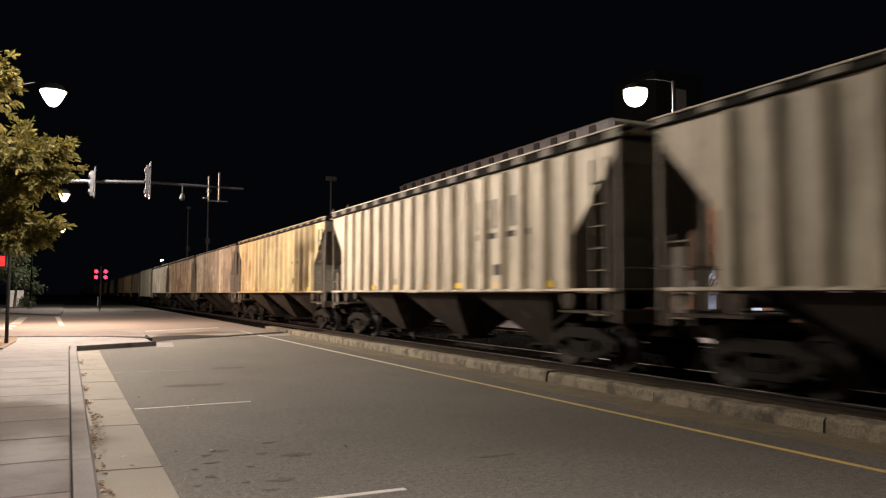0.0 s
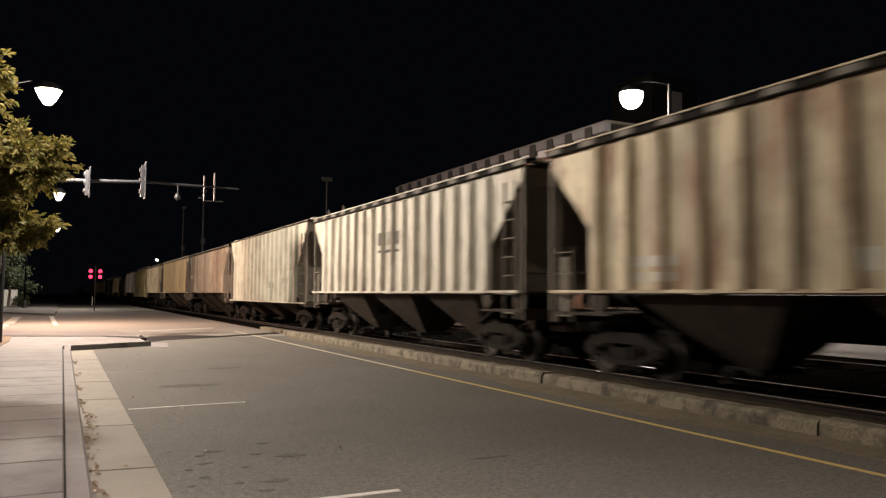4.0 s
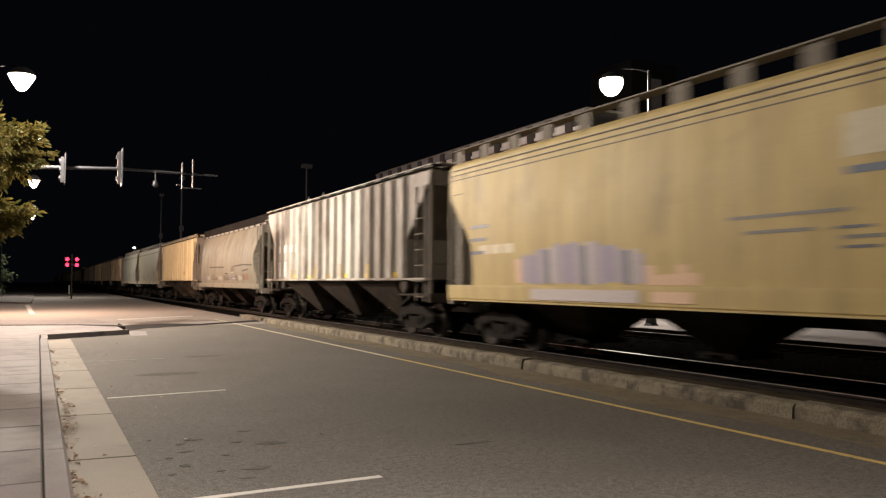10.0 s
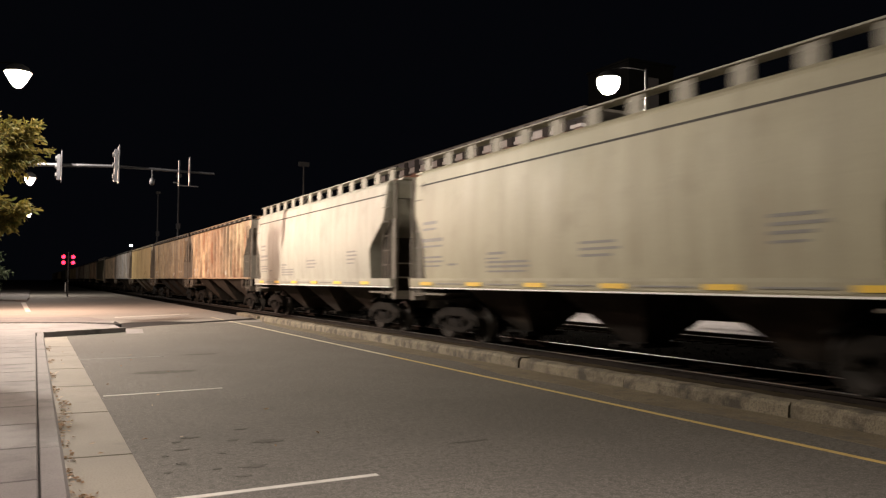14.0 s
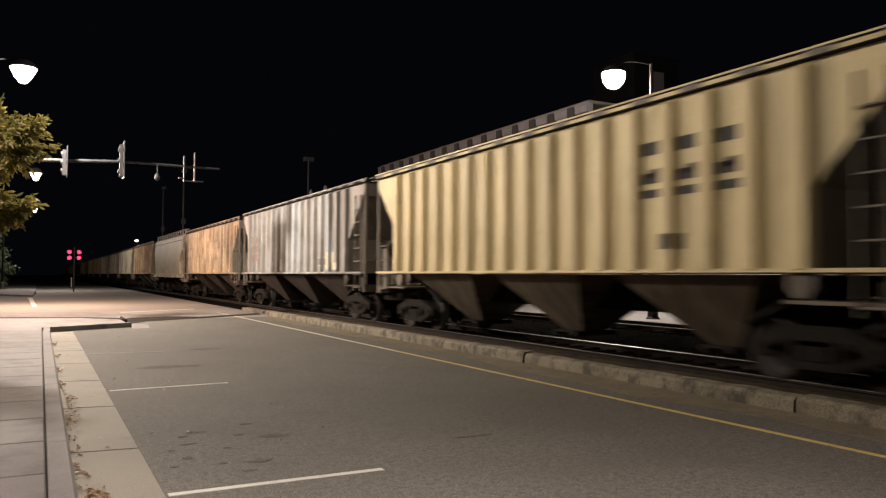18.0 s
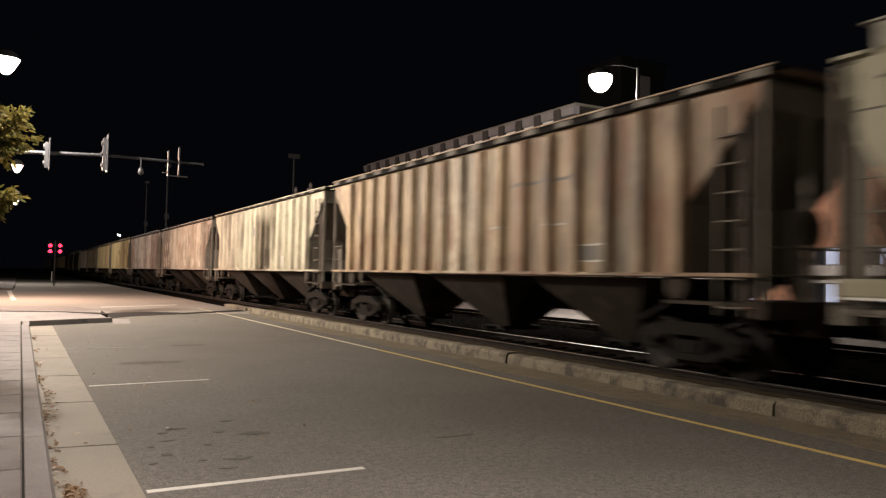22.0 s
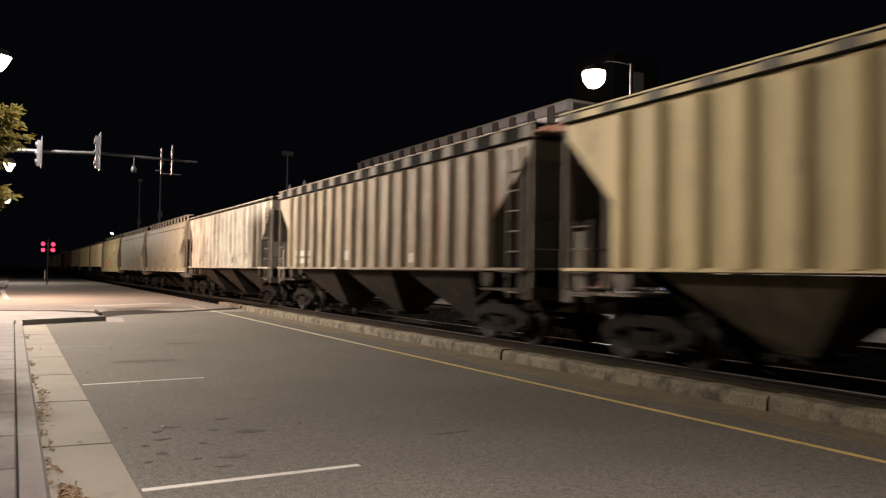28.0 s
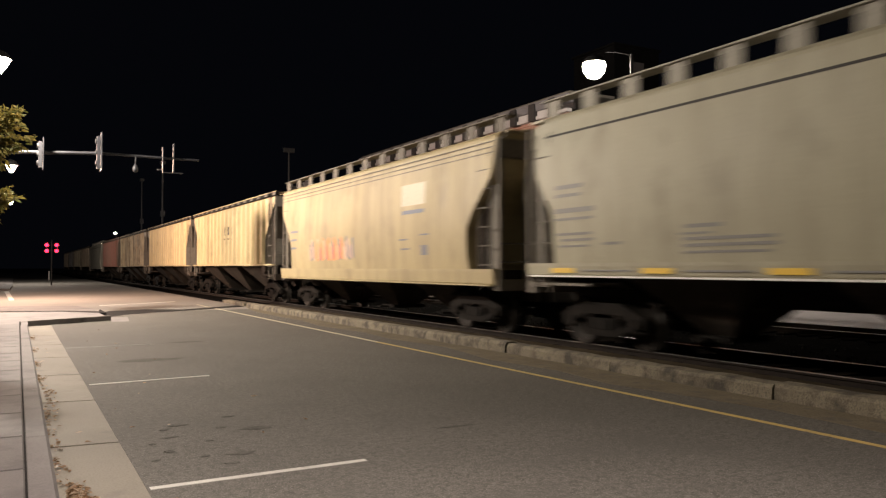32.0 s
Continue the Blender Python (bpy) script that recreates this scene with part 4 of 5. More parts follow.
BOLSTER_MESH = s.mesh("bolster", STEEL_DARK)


def wheel_shape():
    s = Shape()
    n = 24
    for side in (-1, 1):
        prof = [(0.66, 0.09), (0.665, 0.16), (0.70, 0.36), (0.690, 0.41), (0.690, 0.487), (0.715, 0.482), (0.725, WHEEL_R), (0.815, WHEEL_R - 0.006), (0.82, 0.40), (0.775, 0.37), (0.75, 0.17), (0.83, 0.14), (0.84, 0.09)]
        v = [(side * x, r * math.cos(2 * math.pi * i / n), r * math.sin(2 * math.pi * i / n)) for x, r in prof for i in range(n)]
        f = [(k * n + i, k * n + (i + 1) % n, (k + 1) * n + (i + 1) % n, (k + 1) * n + i) for k in range(len(prof) - 1) for i in range(n)]
        s.add(v, f)
    s.tube((-1.05, 0, 0), (1.05, 0, 0), 0.085, 0.085, 12)
    return s


WHEEL_MESH = wheel_shape().mesh("wheelset", WHEEL_STEEL)
WHEELS = []


def truck(car, y):
    t = part("truck", BOLSTER_MESH, STEEL_DARK, car, "rusty four-wheel truck", at=(0, y, 0))
    for x in (-1.02, 1.02):
        part("side_frame", FRAME_MESH, STEEL_DARK, t, at=(x, 0, 0))
        part("spring_nest", SPRING_MESH, STEEL_DARK, t, at=(x, 0, 0))
    for dy in (-0.865, 0.865):
        w = part("wheelset", WHEEL_MESH, WHEEL_STEEL, t)
        w.matrix_parent_inverse = Matrix.Translation((0, dy, WHEEL_R))
        WHEELS.append(w)


POST_DEPTH = 0.13


def post_mesh(name, y, z0, z1, mat):
    a, b, d, x = 0.155, 0.105, POST_DEPTH, -1.50
    s = Shape()
    s.add([(x, y - a, z0), (x, y + a, z0), (x, y + a, z1), (x, y - a, z1), (x - d, y - b, z0), (x - d, y + b, z0), (x - d, y + b, z1 - 0.1), (x - d, y - b, z1 - 0.1)],
          [(4, 5, 6, 7), (0, 4, 7, 3), (5, 1, 2, 6), (7, 6, 2, 3), (0, 1, 5, 4)])
    return s.mesh(name, mat)


STAYS = {}
RUNG = Shape().tube((-0.03, 0.0, 0.0), (-0.03, 0.46, 0.0), 0.017, 0.017, 6).mesh("rung", ROOF_DARK)
STILE = Shape().box(-0.02, 0.02, -0.011, 0.011, 1.0, 4.1).mesh("ladder", ROOF_DARK)


LOW_STILE = Shape().box(-0.02, 0.02, -0.011, 0.011, 1.0, 2.5).mesh("ladder", GRIME_END)


def ladder(car, x, y, rungs=7):
    """Two flat stiles and their round rungs."""
    stile = STILE if rungs > 4 else LOW_STILE
    rail = part("ladder", stile, GRIME_END, car, at=(x, y, 0))
    part("stile", stile, GRIME_END, rail, at=(0, 0.46, 0))
    for k in range(rungs):
        part("rung", RUNG, GRIME_END, rail, at=(0, 0, 1.12 + 0.42 * k))


def loft(rows, ends=True, far=None):
    """A closed hull from levels (z, half width, half length), each side with its own edges; far maps the half length at the far end."""
    reach = {-1: lambda l: -l, 1: far or (lambda l: l)}
    s = Shape()
    n = len(rows)
    for sx in (-1, 1):
        v = [(sx * w, reach[sy](l), z) for z, w, l in rows for sy in (-1, 1)]
        s.add(v, [(2 * k, 2 * k + 1, 2 * k + 3, 2 * k + 2)[::sx] for k in range(n - 1)])
    for sy in (-1, 1) if ends else ():
        v = [(sx * w, reach[sy](l), z) for z, w, l in rows for sx in (-1, 1)]
        s.add(v, [(2 * k, 2 * k + 1, 2 * k + 3, 2 * k + 2)[::-sy] for k in range(n - 1)])
    for z, w, l, d in ((*rows[0], 1), (*rows[-1], -1)):
        s.add([(-w, -l, z), (w, -l, z), (w, reach[1](l), z), (-w, reach[1](l), z)], [(3, 2, 1, 0)[::d]])
    return s


def rows_of(kind, be, zs, eave):
    if kind == "R":
        return [(zs, 1.50, be - 1.42), (2.70, 1.50, be - 1.42), (eave - 0.30, 1.50, be - 0.10), (eave, 1.50, be - 0.06)]
    if kind == "S":
        ends = ((1.0, 1.73), (2.5, 1.70), (3.28, 0.69), (4.3, 0.55))
        width = lambda z: 1.49 + 0.10 * math.sin(math.pi * min(1, max(0, (z - 1.1) / 3.3)))
    elif kind == "B":
        ends = ((1.0, 1.1), (1.7, 1.28), (2.35, 1.26), (2.7, 1.02), (3.0, 0.72), (3.54, 0.2), (4.3, 0.1))
        width = lambda z: 1.50 + 0.09 * math.sin(math.pi * min(1, max(0, (z - 1.1) / 3.3)))
    else:
        ends = ((1.2, 0.5), (1.6, 0.72), (2.2, 1.15), (2.8, 1.3), (3.4, 0.9), (3.8, 0.4), (4.1, 0.15))
        width = lambda z: 1.60 * math.sqrt(max(0.0, 1 - ((z - 2.45) / 2.6) ** 2))
    top = {"S": 4.30, "B": 4.30, "T": 4.20}[kind]
    zz = [zs + (top - zs) * i / 18 for i in range(19)]
    out = []
    for z in zz:
        l = np.interp(z, [e[0] for e in ends], [e[1] for e in ends])
        out.append((z, width(z), be - float(l)))
    return out


# eave and running-board heights over the rail of the ribbed cars, which differ from build to build
RIBBED = {0: (4.385, 4.615), 1: (4.39, 4.565), 2: (4.45, 4.525), 5: (4.55, 4.605), 6: (4.41, 4.535), 7: (4.41, 4.575), 8: (4.39, 4.575),
          10: (4.50, 4.62), 12: (4.38, 4.585), 15: (4.39, 4.585), 16: (4.38, 4.60), 17: (4.40, 4.57), 18: (4.445, 4.575), 19: (4.35, 4.53), 21: (4.36, 4.545),
          22: (4.35, 4.48), 23: (4.32, 4.465), 24: (4.33, 4.515), 26: (4.33, 4.555), 27: (4.24, 4.565), 28: (4.35, 4.475)}
PAINTED_SKIRT = (7, 12, 17, 26)
LETTERS_FROM = {0: -3.04, 1: -2.97, 8: -3.5, 17: -3.24}


def make_car(index, kind, paint, under, label, marks=(), low=None, roof=None, post_paint=None, extra=()):
    y_near, y_far = SPAN[index - FIRST], SPAN[index - FIRST + 1]
    L = y_far - y_near
    be = L / 2 - 0.52
    zs = low or {"R": 1.60, "S": 1.54, "B": 1.42, "T": 1.40}[kind]
    car = thing("hopper_car", label, "freight car", "hopper cars of the train", (TRACK_X, (y_near + y_far) / 2, RAIL_Z))
    roof = roof or paint
    eave, walkway = RIBBED.get(index, (4.37, 4.555))
    rows = rows_of(kind, be, zs, eave)
    part("body", loft(rows, kind != "R", (lambda l: be - 0.55 * (be - l)) if kind == "S" else None), paint, car, smooth=kind != "R")
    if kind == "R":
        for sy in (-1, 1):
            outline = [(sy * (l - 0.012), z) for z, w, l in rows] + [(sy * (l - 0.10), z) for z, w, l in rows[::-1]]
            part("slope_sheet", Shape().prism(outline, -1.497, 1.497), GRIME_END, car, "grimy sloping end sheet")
    zt, wt, lt = rows[-1]
    r = Shape()
    if kind == "R":
        rise = min(0.12, walkway - zt - 0.03)
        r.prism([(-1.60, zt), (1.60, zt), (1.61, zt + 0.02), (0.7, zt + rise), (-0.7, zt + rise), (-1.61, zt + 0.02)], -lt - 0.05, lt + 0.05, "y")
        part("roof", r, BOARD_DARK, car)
        edge, deck = 1.36, walkway
    elif kind in "SB":
        r.prism([(-wt, zt), (wt, zt), (wt - 0.02, zt + 0.06), (wt - 0.12, zt + 0.14), (0.6, zt + 0.22), (-0.6, zt + 0.22), (-wt + 0.12, zt + 0.14), (-wt + 0.02, zt + 0.06)], -lt, lt, "y")
        part("roof", r, roof, car)
        edge, deck = 1.22, zt + 0.50
        part("sill_lip", Shape().box(-1.62, -1.5, -be + 0.2, be - 0.2, zs - (0.235 if kind == "S" else 0.345), zs - (0.205 if kind == "S" else 0.315)), WHITE_MARK if kind == "S" else paint, car, "bright lower lip of the sill")
        if kind == "S":
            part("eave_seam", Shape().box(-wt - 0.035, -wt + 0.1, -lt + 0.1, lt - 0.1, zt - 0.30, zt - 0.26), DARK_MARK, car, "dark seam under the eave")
        if kind == "B":
            for drop in (0.05, 0.17, 0.29, 0.43):
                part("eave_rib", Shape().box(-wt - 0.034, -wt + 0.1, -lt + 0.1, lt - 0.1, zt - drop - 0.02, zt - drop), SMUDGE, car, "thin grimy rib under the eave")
    else:
        r.prism([(-wt - 0.01, zt - 0.01), (wt + 0.01, zt - 0.01), (1.0, zt + 0.26), (0.5, zt + 0.4), (-0.5, zt + 0.4), (-1.0, zt + 0.26)], -lt, lt, "y")
        part("roof", r, BOARD_DARK, car)
        edge, deck = 1.12, zt + 0.46
        part("eave_strip", Shape().box(-wt - 0.03, -wt + 0.08, -lt, lt, zt + 0.005, zt + 0.095), DUSTY_PALE, car, "pale strip along the eave")
        for sx in (-1, 1):
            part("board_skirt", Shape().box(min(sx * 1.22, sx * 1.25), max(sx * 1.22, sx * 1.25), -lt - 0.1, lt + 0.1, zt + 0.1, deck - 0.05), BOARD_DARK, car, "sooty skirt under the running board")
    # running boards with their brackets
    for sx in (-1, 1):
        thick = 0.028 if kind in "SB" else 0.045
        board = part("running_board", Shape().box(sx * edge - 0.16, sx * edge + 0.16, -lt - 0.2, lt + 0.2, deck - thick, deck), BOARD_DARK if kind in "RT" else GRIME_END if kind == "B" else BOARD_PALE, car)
        count = max(8, int(2 * lt / (1.25 if kind == "B" else 1.08)))
        wide = 0.19 if kind in "SB" else 0.11
        key = (kind, round(deck - zt, 3))
        if key not in STAYS:
            STAYS[key] = Shape().box(-0.015, 0.015, -wide, wide, 0.0, deck - zt - thick).mesh("board_bracket", BOARD_DARK if kind in "RT" else GRIME_END if kind == "B" else BOARD_PALE)
        for i in range(count + 1) if kind != "R" else ():
            part("board_bracket", STAYS[key], None, board, at=(sx * (edge + 0.095), -lt + 0.1 + (2 * lt - 0.2) * i / count, zt))
        if kind == "R":
            low_z, high_z = zt + 0.022, deck - 0.032
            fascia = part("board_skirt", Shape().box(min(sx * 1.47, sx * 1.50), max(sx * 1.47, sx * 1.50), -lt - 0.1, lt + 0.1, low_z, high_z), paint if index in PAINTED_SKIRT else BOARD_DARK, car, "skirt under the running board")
            part("board_lip", Shape().box(min(sx * 1.52, sx * 1.535), max(sx * 1.52, sx * 1.535), -lt - 0.2, lt + 0.2, deck - 0.024, deck + 0.004), paint, board, "thin bright edge of the running board")
            if deck - zt > 0.12:
                plate = Shape().box(-0.012, 0.012, -0.21, 0.21, low_z + 0.002, high_z - 0.004).mesh("bracket", BRACKET_TONE)
                for i in range(count + 1):
                    part("bracket", plate, None, fascia, at=(sx * 1.512, -lt + 0.1 + (2 * lt - 0.2) * i / count, 0), label="dusty bracket plate")
    part("hatch_trough", Shape().prism([(-0.42, zt + 0.1), (0.42, zt + 0.1), (0.36, zt + 0.36), (-0.36, zt + 0.36)], -lt + 0.5, lt - 0.5, "y"), roof, car)
    # side posts on ribbed cars
    if kind == "R":
        half = be - 1.58
        count = 17 if L > 17 else 16
        far = Shape()
        for i in range(count):
            yy = -half + 2 * half * i / (count - 1)
            part("side_post", post_mesh("side_post", yy, zs + 0.02, eave, post_paint or paint), None, car)
            far.prism([(1.495, yy - 0.15), (1.495, yy + 0.15), (1.605, yy + 0.1), (1.605, yy - 0.1)], zs + 0.02, eave - 0.02, "z")
        tagged(part("far_posts", far, paint, car), kind="stuff")
    # side sill, end sill, platform, corner posts, ladders
    for sx in (-1, 1):
        sill = {"R": 0.04, "S": 0.21, "B": 0.32, "T": 0.22}[kind]
        part("side_sill", Shape().prism([(sx * 1.40, zs - sill), (sx * 1.56, zs - sill), (sx * 1.585, zs - sill + 0.03), (sx * 1.60, zs - 0.03), (sx * 1.60, zs + 0.025), (sx * 1.40, zs + 0.025)], -be + 0.12, be - 0.12, "y"), paint, car, "pale side sill")
    for sy in (-1, 1):
        e = sy * be
        part("end_sill", Shape().box(-1.5, 1.5, min(e - sy * 0.2, e), max(e - sy * 0.2, e), 0.98, 1.22).box(-1.5, 1.5, min(e - sy * 1.9, e - sy * 0.2), max(e - sy * 1.9, e - sy * 0.2), 1.14, 1.19), GRIME_END if kind != "R" else under, car)
        for sx in (-1, 1):
            part("corner_post", Shape().box(min(sx * 1.50, sx * 1.42), max(sx * 1.50, sx * 1.42), min(e - sy * 0.06, e), max(e - sy * 0.06, e), 1.2, zt), GRIME_END, car)
            part("end_post", Shape().box(min(sx * 0.52, sx * 0.44), max(sx * 0.52, sx * 0.44), min(e - sy * 0.12, e), max(e - sy * 0.12, e), 1.2, zt), GRIME_END, car)
        part("end_header", Shape().box(-1.40, 1.40, min(e - sy * 0.28, e - sy * 0.02), max(e - sy * 0.28, e - sy * 0.02), zt - 0.42, zt - 0.02), paint if kind == "S" else GRIME_END, car)
        part("crossover_board", Shape().box(-1.3, 1.3, min(e - sy * 0.3, e + sy * 0.12), max(e - sy * 0.3, e + sy * 0.12), zt + 0.12, zt + 0.17), paint, car)
        ladder(car, -1.52, e - 0.79 if sy > 0 else e + 0.33, 4 if kind == "R" and sy > 0 else 7)
        for sx in (-1, 1) if kind == "R" else ():
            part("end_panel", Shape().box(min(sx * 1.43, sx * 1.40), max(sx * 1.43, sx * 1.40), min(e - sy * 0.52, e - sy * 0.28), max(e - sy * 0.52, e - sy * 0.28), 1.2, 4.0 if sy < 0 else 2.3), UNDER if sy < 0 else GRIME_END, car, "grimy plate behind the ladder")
        if kind != "R":
            part("end_wall", Shape().prism([(-0.66, zt - 0.03), (0.66, zt - 0.03), (0.66, 2.9), (0.3, 1.2), (-0.66, 1.2)], min(e - sy * 0.30, e - sy * 0.13), max(e - sy * 0.30, e - sy * 0.13), "y"), GRIME_END, car, "grimy grey end wall")
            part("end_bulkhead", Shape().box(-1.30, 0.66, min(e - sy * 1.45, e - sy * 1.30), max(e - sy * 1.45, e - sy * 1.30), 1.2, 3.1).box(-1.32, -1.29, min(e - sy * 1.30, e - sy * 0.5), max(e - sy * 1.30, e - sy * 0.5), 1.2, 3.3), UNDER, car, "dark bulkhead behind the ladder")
        if kind != "R":
            part("end_panel", Shape().box(-1.40, -1.37, min(e - sy * 0.45, e - sy * 0.10), max(e - sy * 0.45, e - sy * 0.10), 1.2, 3.3), GRIME_END, car)
        c = Shape().box(-0.16, 0.16, min(e, e + sy * 0.3), max(e, e + sy * 0.3), 0.72, 1.0).box(-0.09, 0.09, min(e + sy * 0.3, e + sy * 0.52), max(e + sy * 0.3, e + sy * 0.52), 0.78, 0.96).box(-0.14, 0.14, min(e + sy * 0.44, e + sy * 0.519), max(e + sy * 0.44, e + sy * 0.519), 0.72, 1.02)
        part("coupler", c, STEEL_DARK, car)
        truck(car, sy * (be - 1.75))
        part("grab_rail", Shape().pipe([(-1.45, e - sy * 0.05, 2.0), (1.45, e - sy * 0.05, 2.0)], 0.02, 6).pipe([(-1.45, e - sy * 0.05, 1.6), (1.45, e - sy * 0.05, 1.6)], 0.02, 6), GRIME_END, car)
    part("air_reservoir", Shape().tube((-0.9, be - 0.85, 1.5), (0.1, be - 0.85, 1.5), 0.22, 0.22, 12), under, car)
    part("brake_stand", Shape().box(-0.55, -0.25, -be + 0.1, -be + 0.3, 1.2, 2.6), under, car)
    part("brake_wheel", Shape().tube((-0.4, -be + 0.02, 2.3), (-0.4, -be + 0.06, 2.3), 0.28, 0.28, 16), under, car)
    # centre sill and hopper bays
    for sy in (-1, 1):
        part("centre_sill", Shape().box(-0.32, 0.32, min(sy * be, sy * (be - 3.3)), max(sy * be, sy * (be - 3.3)), 0.70, 1.05), UNDER, car)
        if kind == "R":
            for sx in (-1, 1):
                yy = sy * (be - 1.62)
                part("jacking_pad", Shape().prism([(yy - 0.2, zs - 0.02), (yy + 0.2, zs - 0.02), (yy + 0.2, 1.36), (yy + 0.1, 1.22), (yy - 0.1, 1.22), (yy - 0.2, 1.36)], min(sx * 1.40, sx * 1.52), max(sx * 1.40, sx * 1.52)), under, car, "grimy jacking plate under the sill")
    reach = be - 1.9
    for sy in (-1, 1):
        ya, yb = sy * (be - 1.40), sy * (be - 3.05)
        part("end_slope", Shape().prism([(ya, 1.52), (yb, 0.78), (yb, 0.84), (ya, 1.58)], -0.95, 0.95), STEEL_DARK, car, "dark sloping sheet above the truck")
    bays = 3 if kind != "S" or L > 16 else 2
    for i in range(bays):
        c = -reach + 2 * reach * (i + 0.5) / bays
        h = reach / bays
        b = Shape()
        top, bot = min(zs, 1.56) - 0.02, 0.34
        tw, bw, tl, bl = 1.44, 0.32, 0.76 * h, 0.14 * h
        v = [(-tw, c - tl, top), (tw, c - tl, top), (tw, c + tl, top), (-tw, c + tl, top), (-bw, c - bl, bot), (bw, c - bl, bot), (bw, c + bl, bot), (-bw, c + bl, bot)]
        b.add(v, [(0, 1, 2, 3), (7, 6, 5, 4), (0, 4, 5, 1), (1, 5, 6, 2), (2, 6, 7, 3), (3, 7, 4, 0)])
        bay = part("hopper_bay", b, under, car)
        if i:
            y0 = c - h
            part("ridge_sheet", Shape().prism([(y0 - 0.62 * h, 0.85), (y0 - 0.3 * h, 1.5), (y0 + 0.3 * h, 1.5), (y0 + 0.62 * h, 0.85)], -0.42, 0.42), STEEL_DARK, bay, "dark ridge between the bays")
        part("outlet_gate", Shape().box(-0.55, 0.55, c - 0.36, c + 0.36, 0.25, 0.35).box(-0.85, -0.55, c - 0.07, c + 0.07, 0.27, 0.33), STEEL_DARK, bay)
    # markings
    face = {"R": 1.50, "S": 1.588, "B": 1.587, "T": 1.60}[kind]

    def mark(name, y0, y1, z0, z1, mat, parent=None, flat=False):
        m = Shape()
        if kind == "R":
            half = be - 1.58
            count = 17 if L > 17 else 16
            cuts = [-half + 2 * half * i / (count - 1) for i in range(count)]
            m.box(-1.507, -1.49, y0, y1, z0, z1)
            for q in cuts if not flat else ():
                a, b = max(y0, q - 0.105), min(y1, q + 0.105)
                if b > a:
                    part(name, Shape().box(-1.50 - POST_DEPTH - 0.006, -1.50 - POST_DEPTH + 0.01, a, b, z0, z1), mat, parent or car)
        else:
            xb0, xb1 = (float(np.interp(z, [q[0] for q in rows], [q[1] for q in rows])) for z in (z0, z1))
            m.add([(-xb0 - 0.007, y0, z0), (-xb0 - 0.007, y1, z0), (-xb1 - 0.007, y1, z1), (-xb1 - 0.007, y0, z1), (-xb0 + 0.02, y0, z0), (-xb0 + 0.02, y1, z0), (-xb1 + 0.02, y1, z1), (-xb1 + 0.02, y0, z1)],
                  [(0, 1, 2, 3), (0, 4, 5, 1), (1, 5, 6, 2), (2, 6, 7, 3), (3, 7, 4, 0)])
        return part(name, m, mat, parent or car)

    rng = random.Random(index * 7 + 1)
    for name, y0, y1, z0, z1, mat in extra:
        mark(name, y0, y1, z0, z1, mat)
    for what in marks:
        if what == "letters":
            for j in range(3):
                y0 = LETTERS_FROM.get(index, -3.02) - 0.81 * j
                for a, b, c, d in ((0, 0.62, 3.54, 3.76), (0, 0.22, 3.24, 3.56), (0.42, 0.62, 3.16, 3.30), (0, 0.62, 3.06, 3.24)):
                    mark("letter_bar", y0 - b, y0 - a, c, d, DARK_MARK, flat=True)
                mark("underline", y0 - 0.79, y0 + 0.04, 2.82, 2.96, DARK_MARK, flat=True)
            mark("number_bar", -4.4, -3.85, 1.95, 2.2, DARK_MARK)
        elif what == "small_letters":
            for j in range(3):
                mark("letter_bar", 0.2 - 0.62 * j, 0.62 - 0.62 * j, 3.05, 3.45, DARK_MARK)
            mark("underline", -1.1, 0.65, 2.82, 2.9, DARK_MARK)
        elif what == "data":
            for y0, y1, z0, h in ((5.85, 6.62, 2.95, 0.08), (5.9, 6.62, 2.80, 0.06), (5.52, 6.65, 2.50, 0.09), (5.55, 6.65, 2.36, 0.05), (5.6, 6.6, 2.08, 0.05), (5.55, 6.5, 1.97, 0.05), (5.7, 6.55, 1.86, 0.04), (4.85, 5.3, 1.88, 0.05),
                              (2.7, 3.4, 2.09, 0.06), (2.9, 3.5, 1.99, 0.035), (1.8, 3.45, 1.90, 0.05), (1.75, 3.45, 1.80, 0.05), (1.9, 3.45, 1.70, 0.04), (-0.9, 0.1, 2.2, 0.05), (-1.0, 0.1, 2.08, 0.05), (-0.8, 0.1, 1.96, 0.05),
                              (-4.9, -4.1, 2.4, 0.05), (-5.0, -4.1, 2.28, 0.05), (-4.8, -4.1, 2.16, 0.05), (-4.7, -4.1, 2.04, 0.04)):
                mark("data_bar", y0, y1, z0, z0 + h, GREY_MARK)
        elif what == "reflectors":
            if kind == "R":
                for j in range(7):
                    yy = -be + 2.3 + (2 * be - 4.6) * j / 6
                    part("reflector", Shape().box(-1.54, -1.50, yy - 0.2, yy + 0.2, zs + 0.05, zs + 0.19), YELLOW_MARK, car, "faded reflector strip")
            else:
                for j in range(6):
                    yy = 6.4 - 2.42 * j
                    if abs(yy) < be - 0.9:
                        part("reflector", Shape().box(-1.612, -1.57, yy - 0.33, yy + 0.33, zs - 0.155, zs - 0.065), YELLOW_MARK, car, "faded reflector strip")
                    if abs(yy - 1.25) < be - 1.2:
                        part("sill_lettering", Shape().box(-1.609, -1.57, yy - 1.85, yy - 0.6, zs - 0.125, zs - 0.095), GREY_MARK, car)
        elif what == "plates":
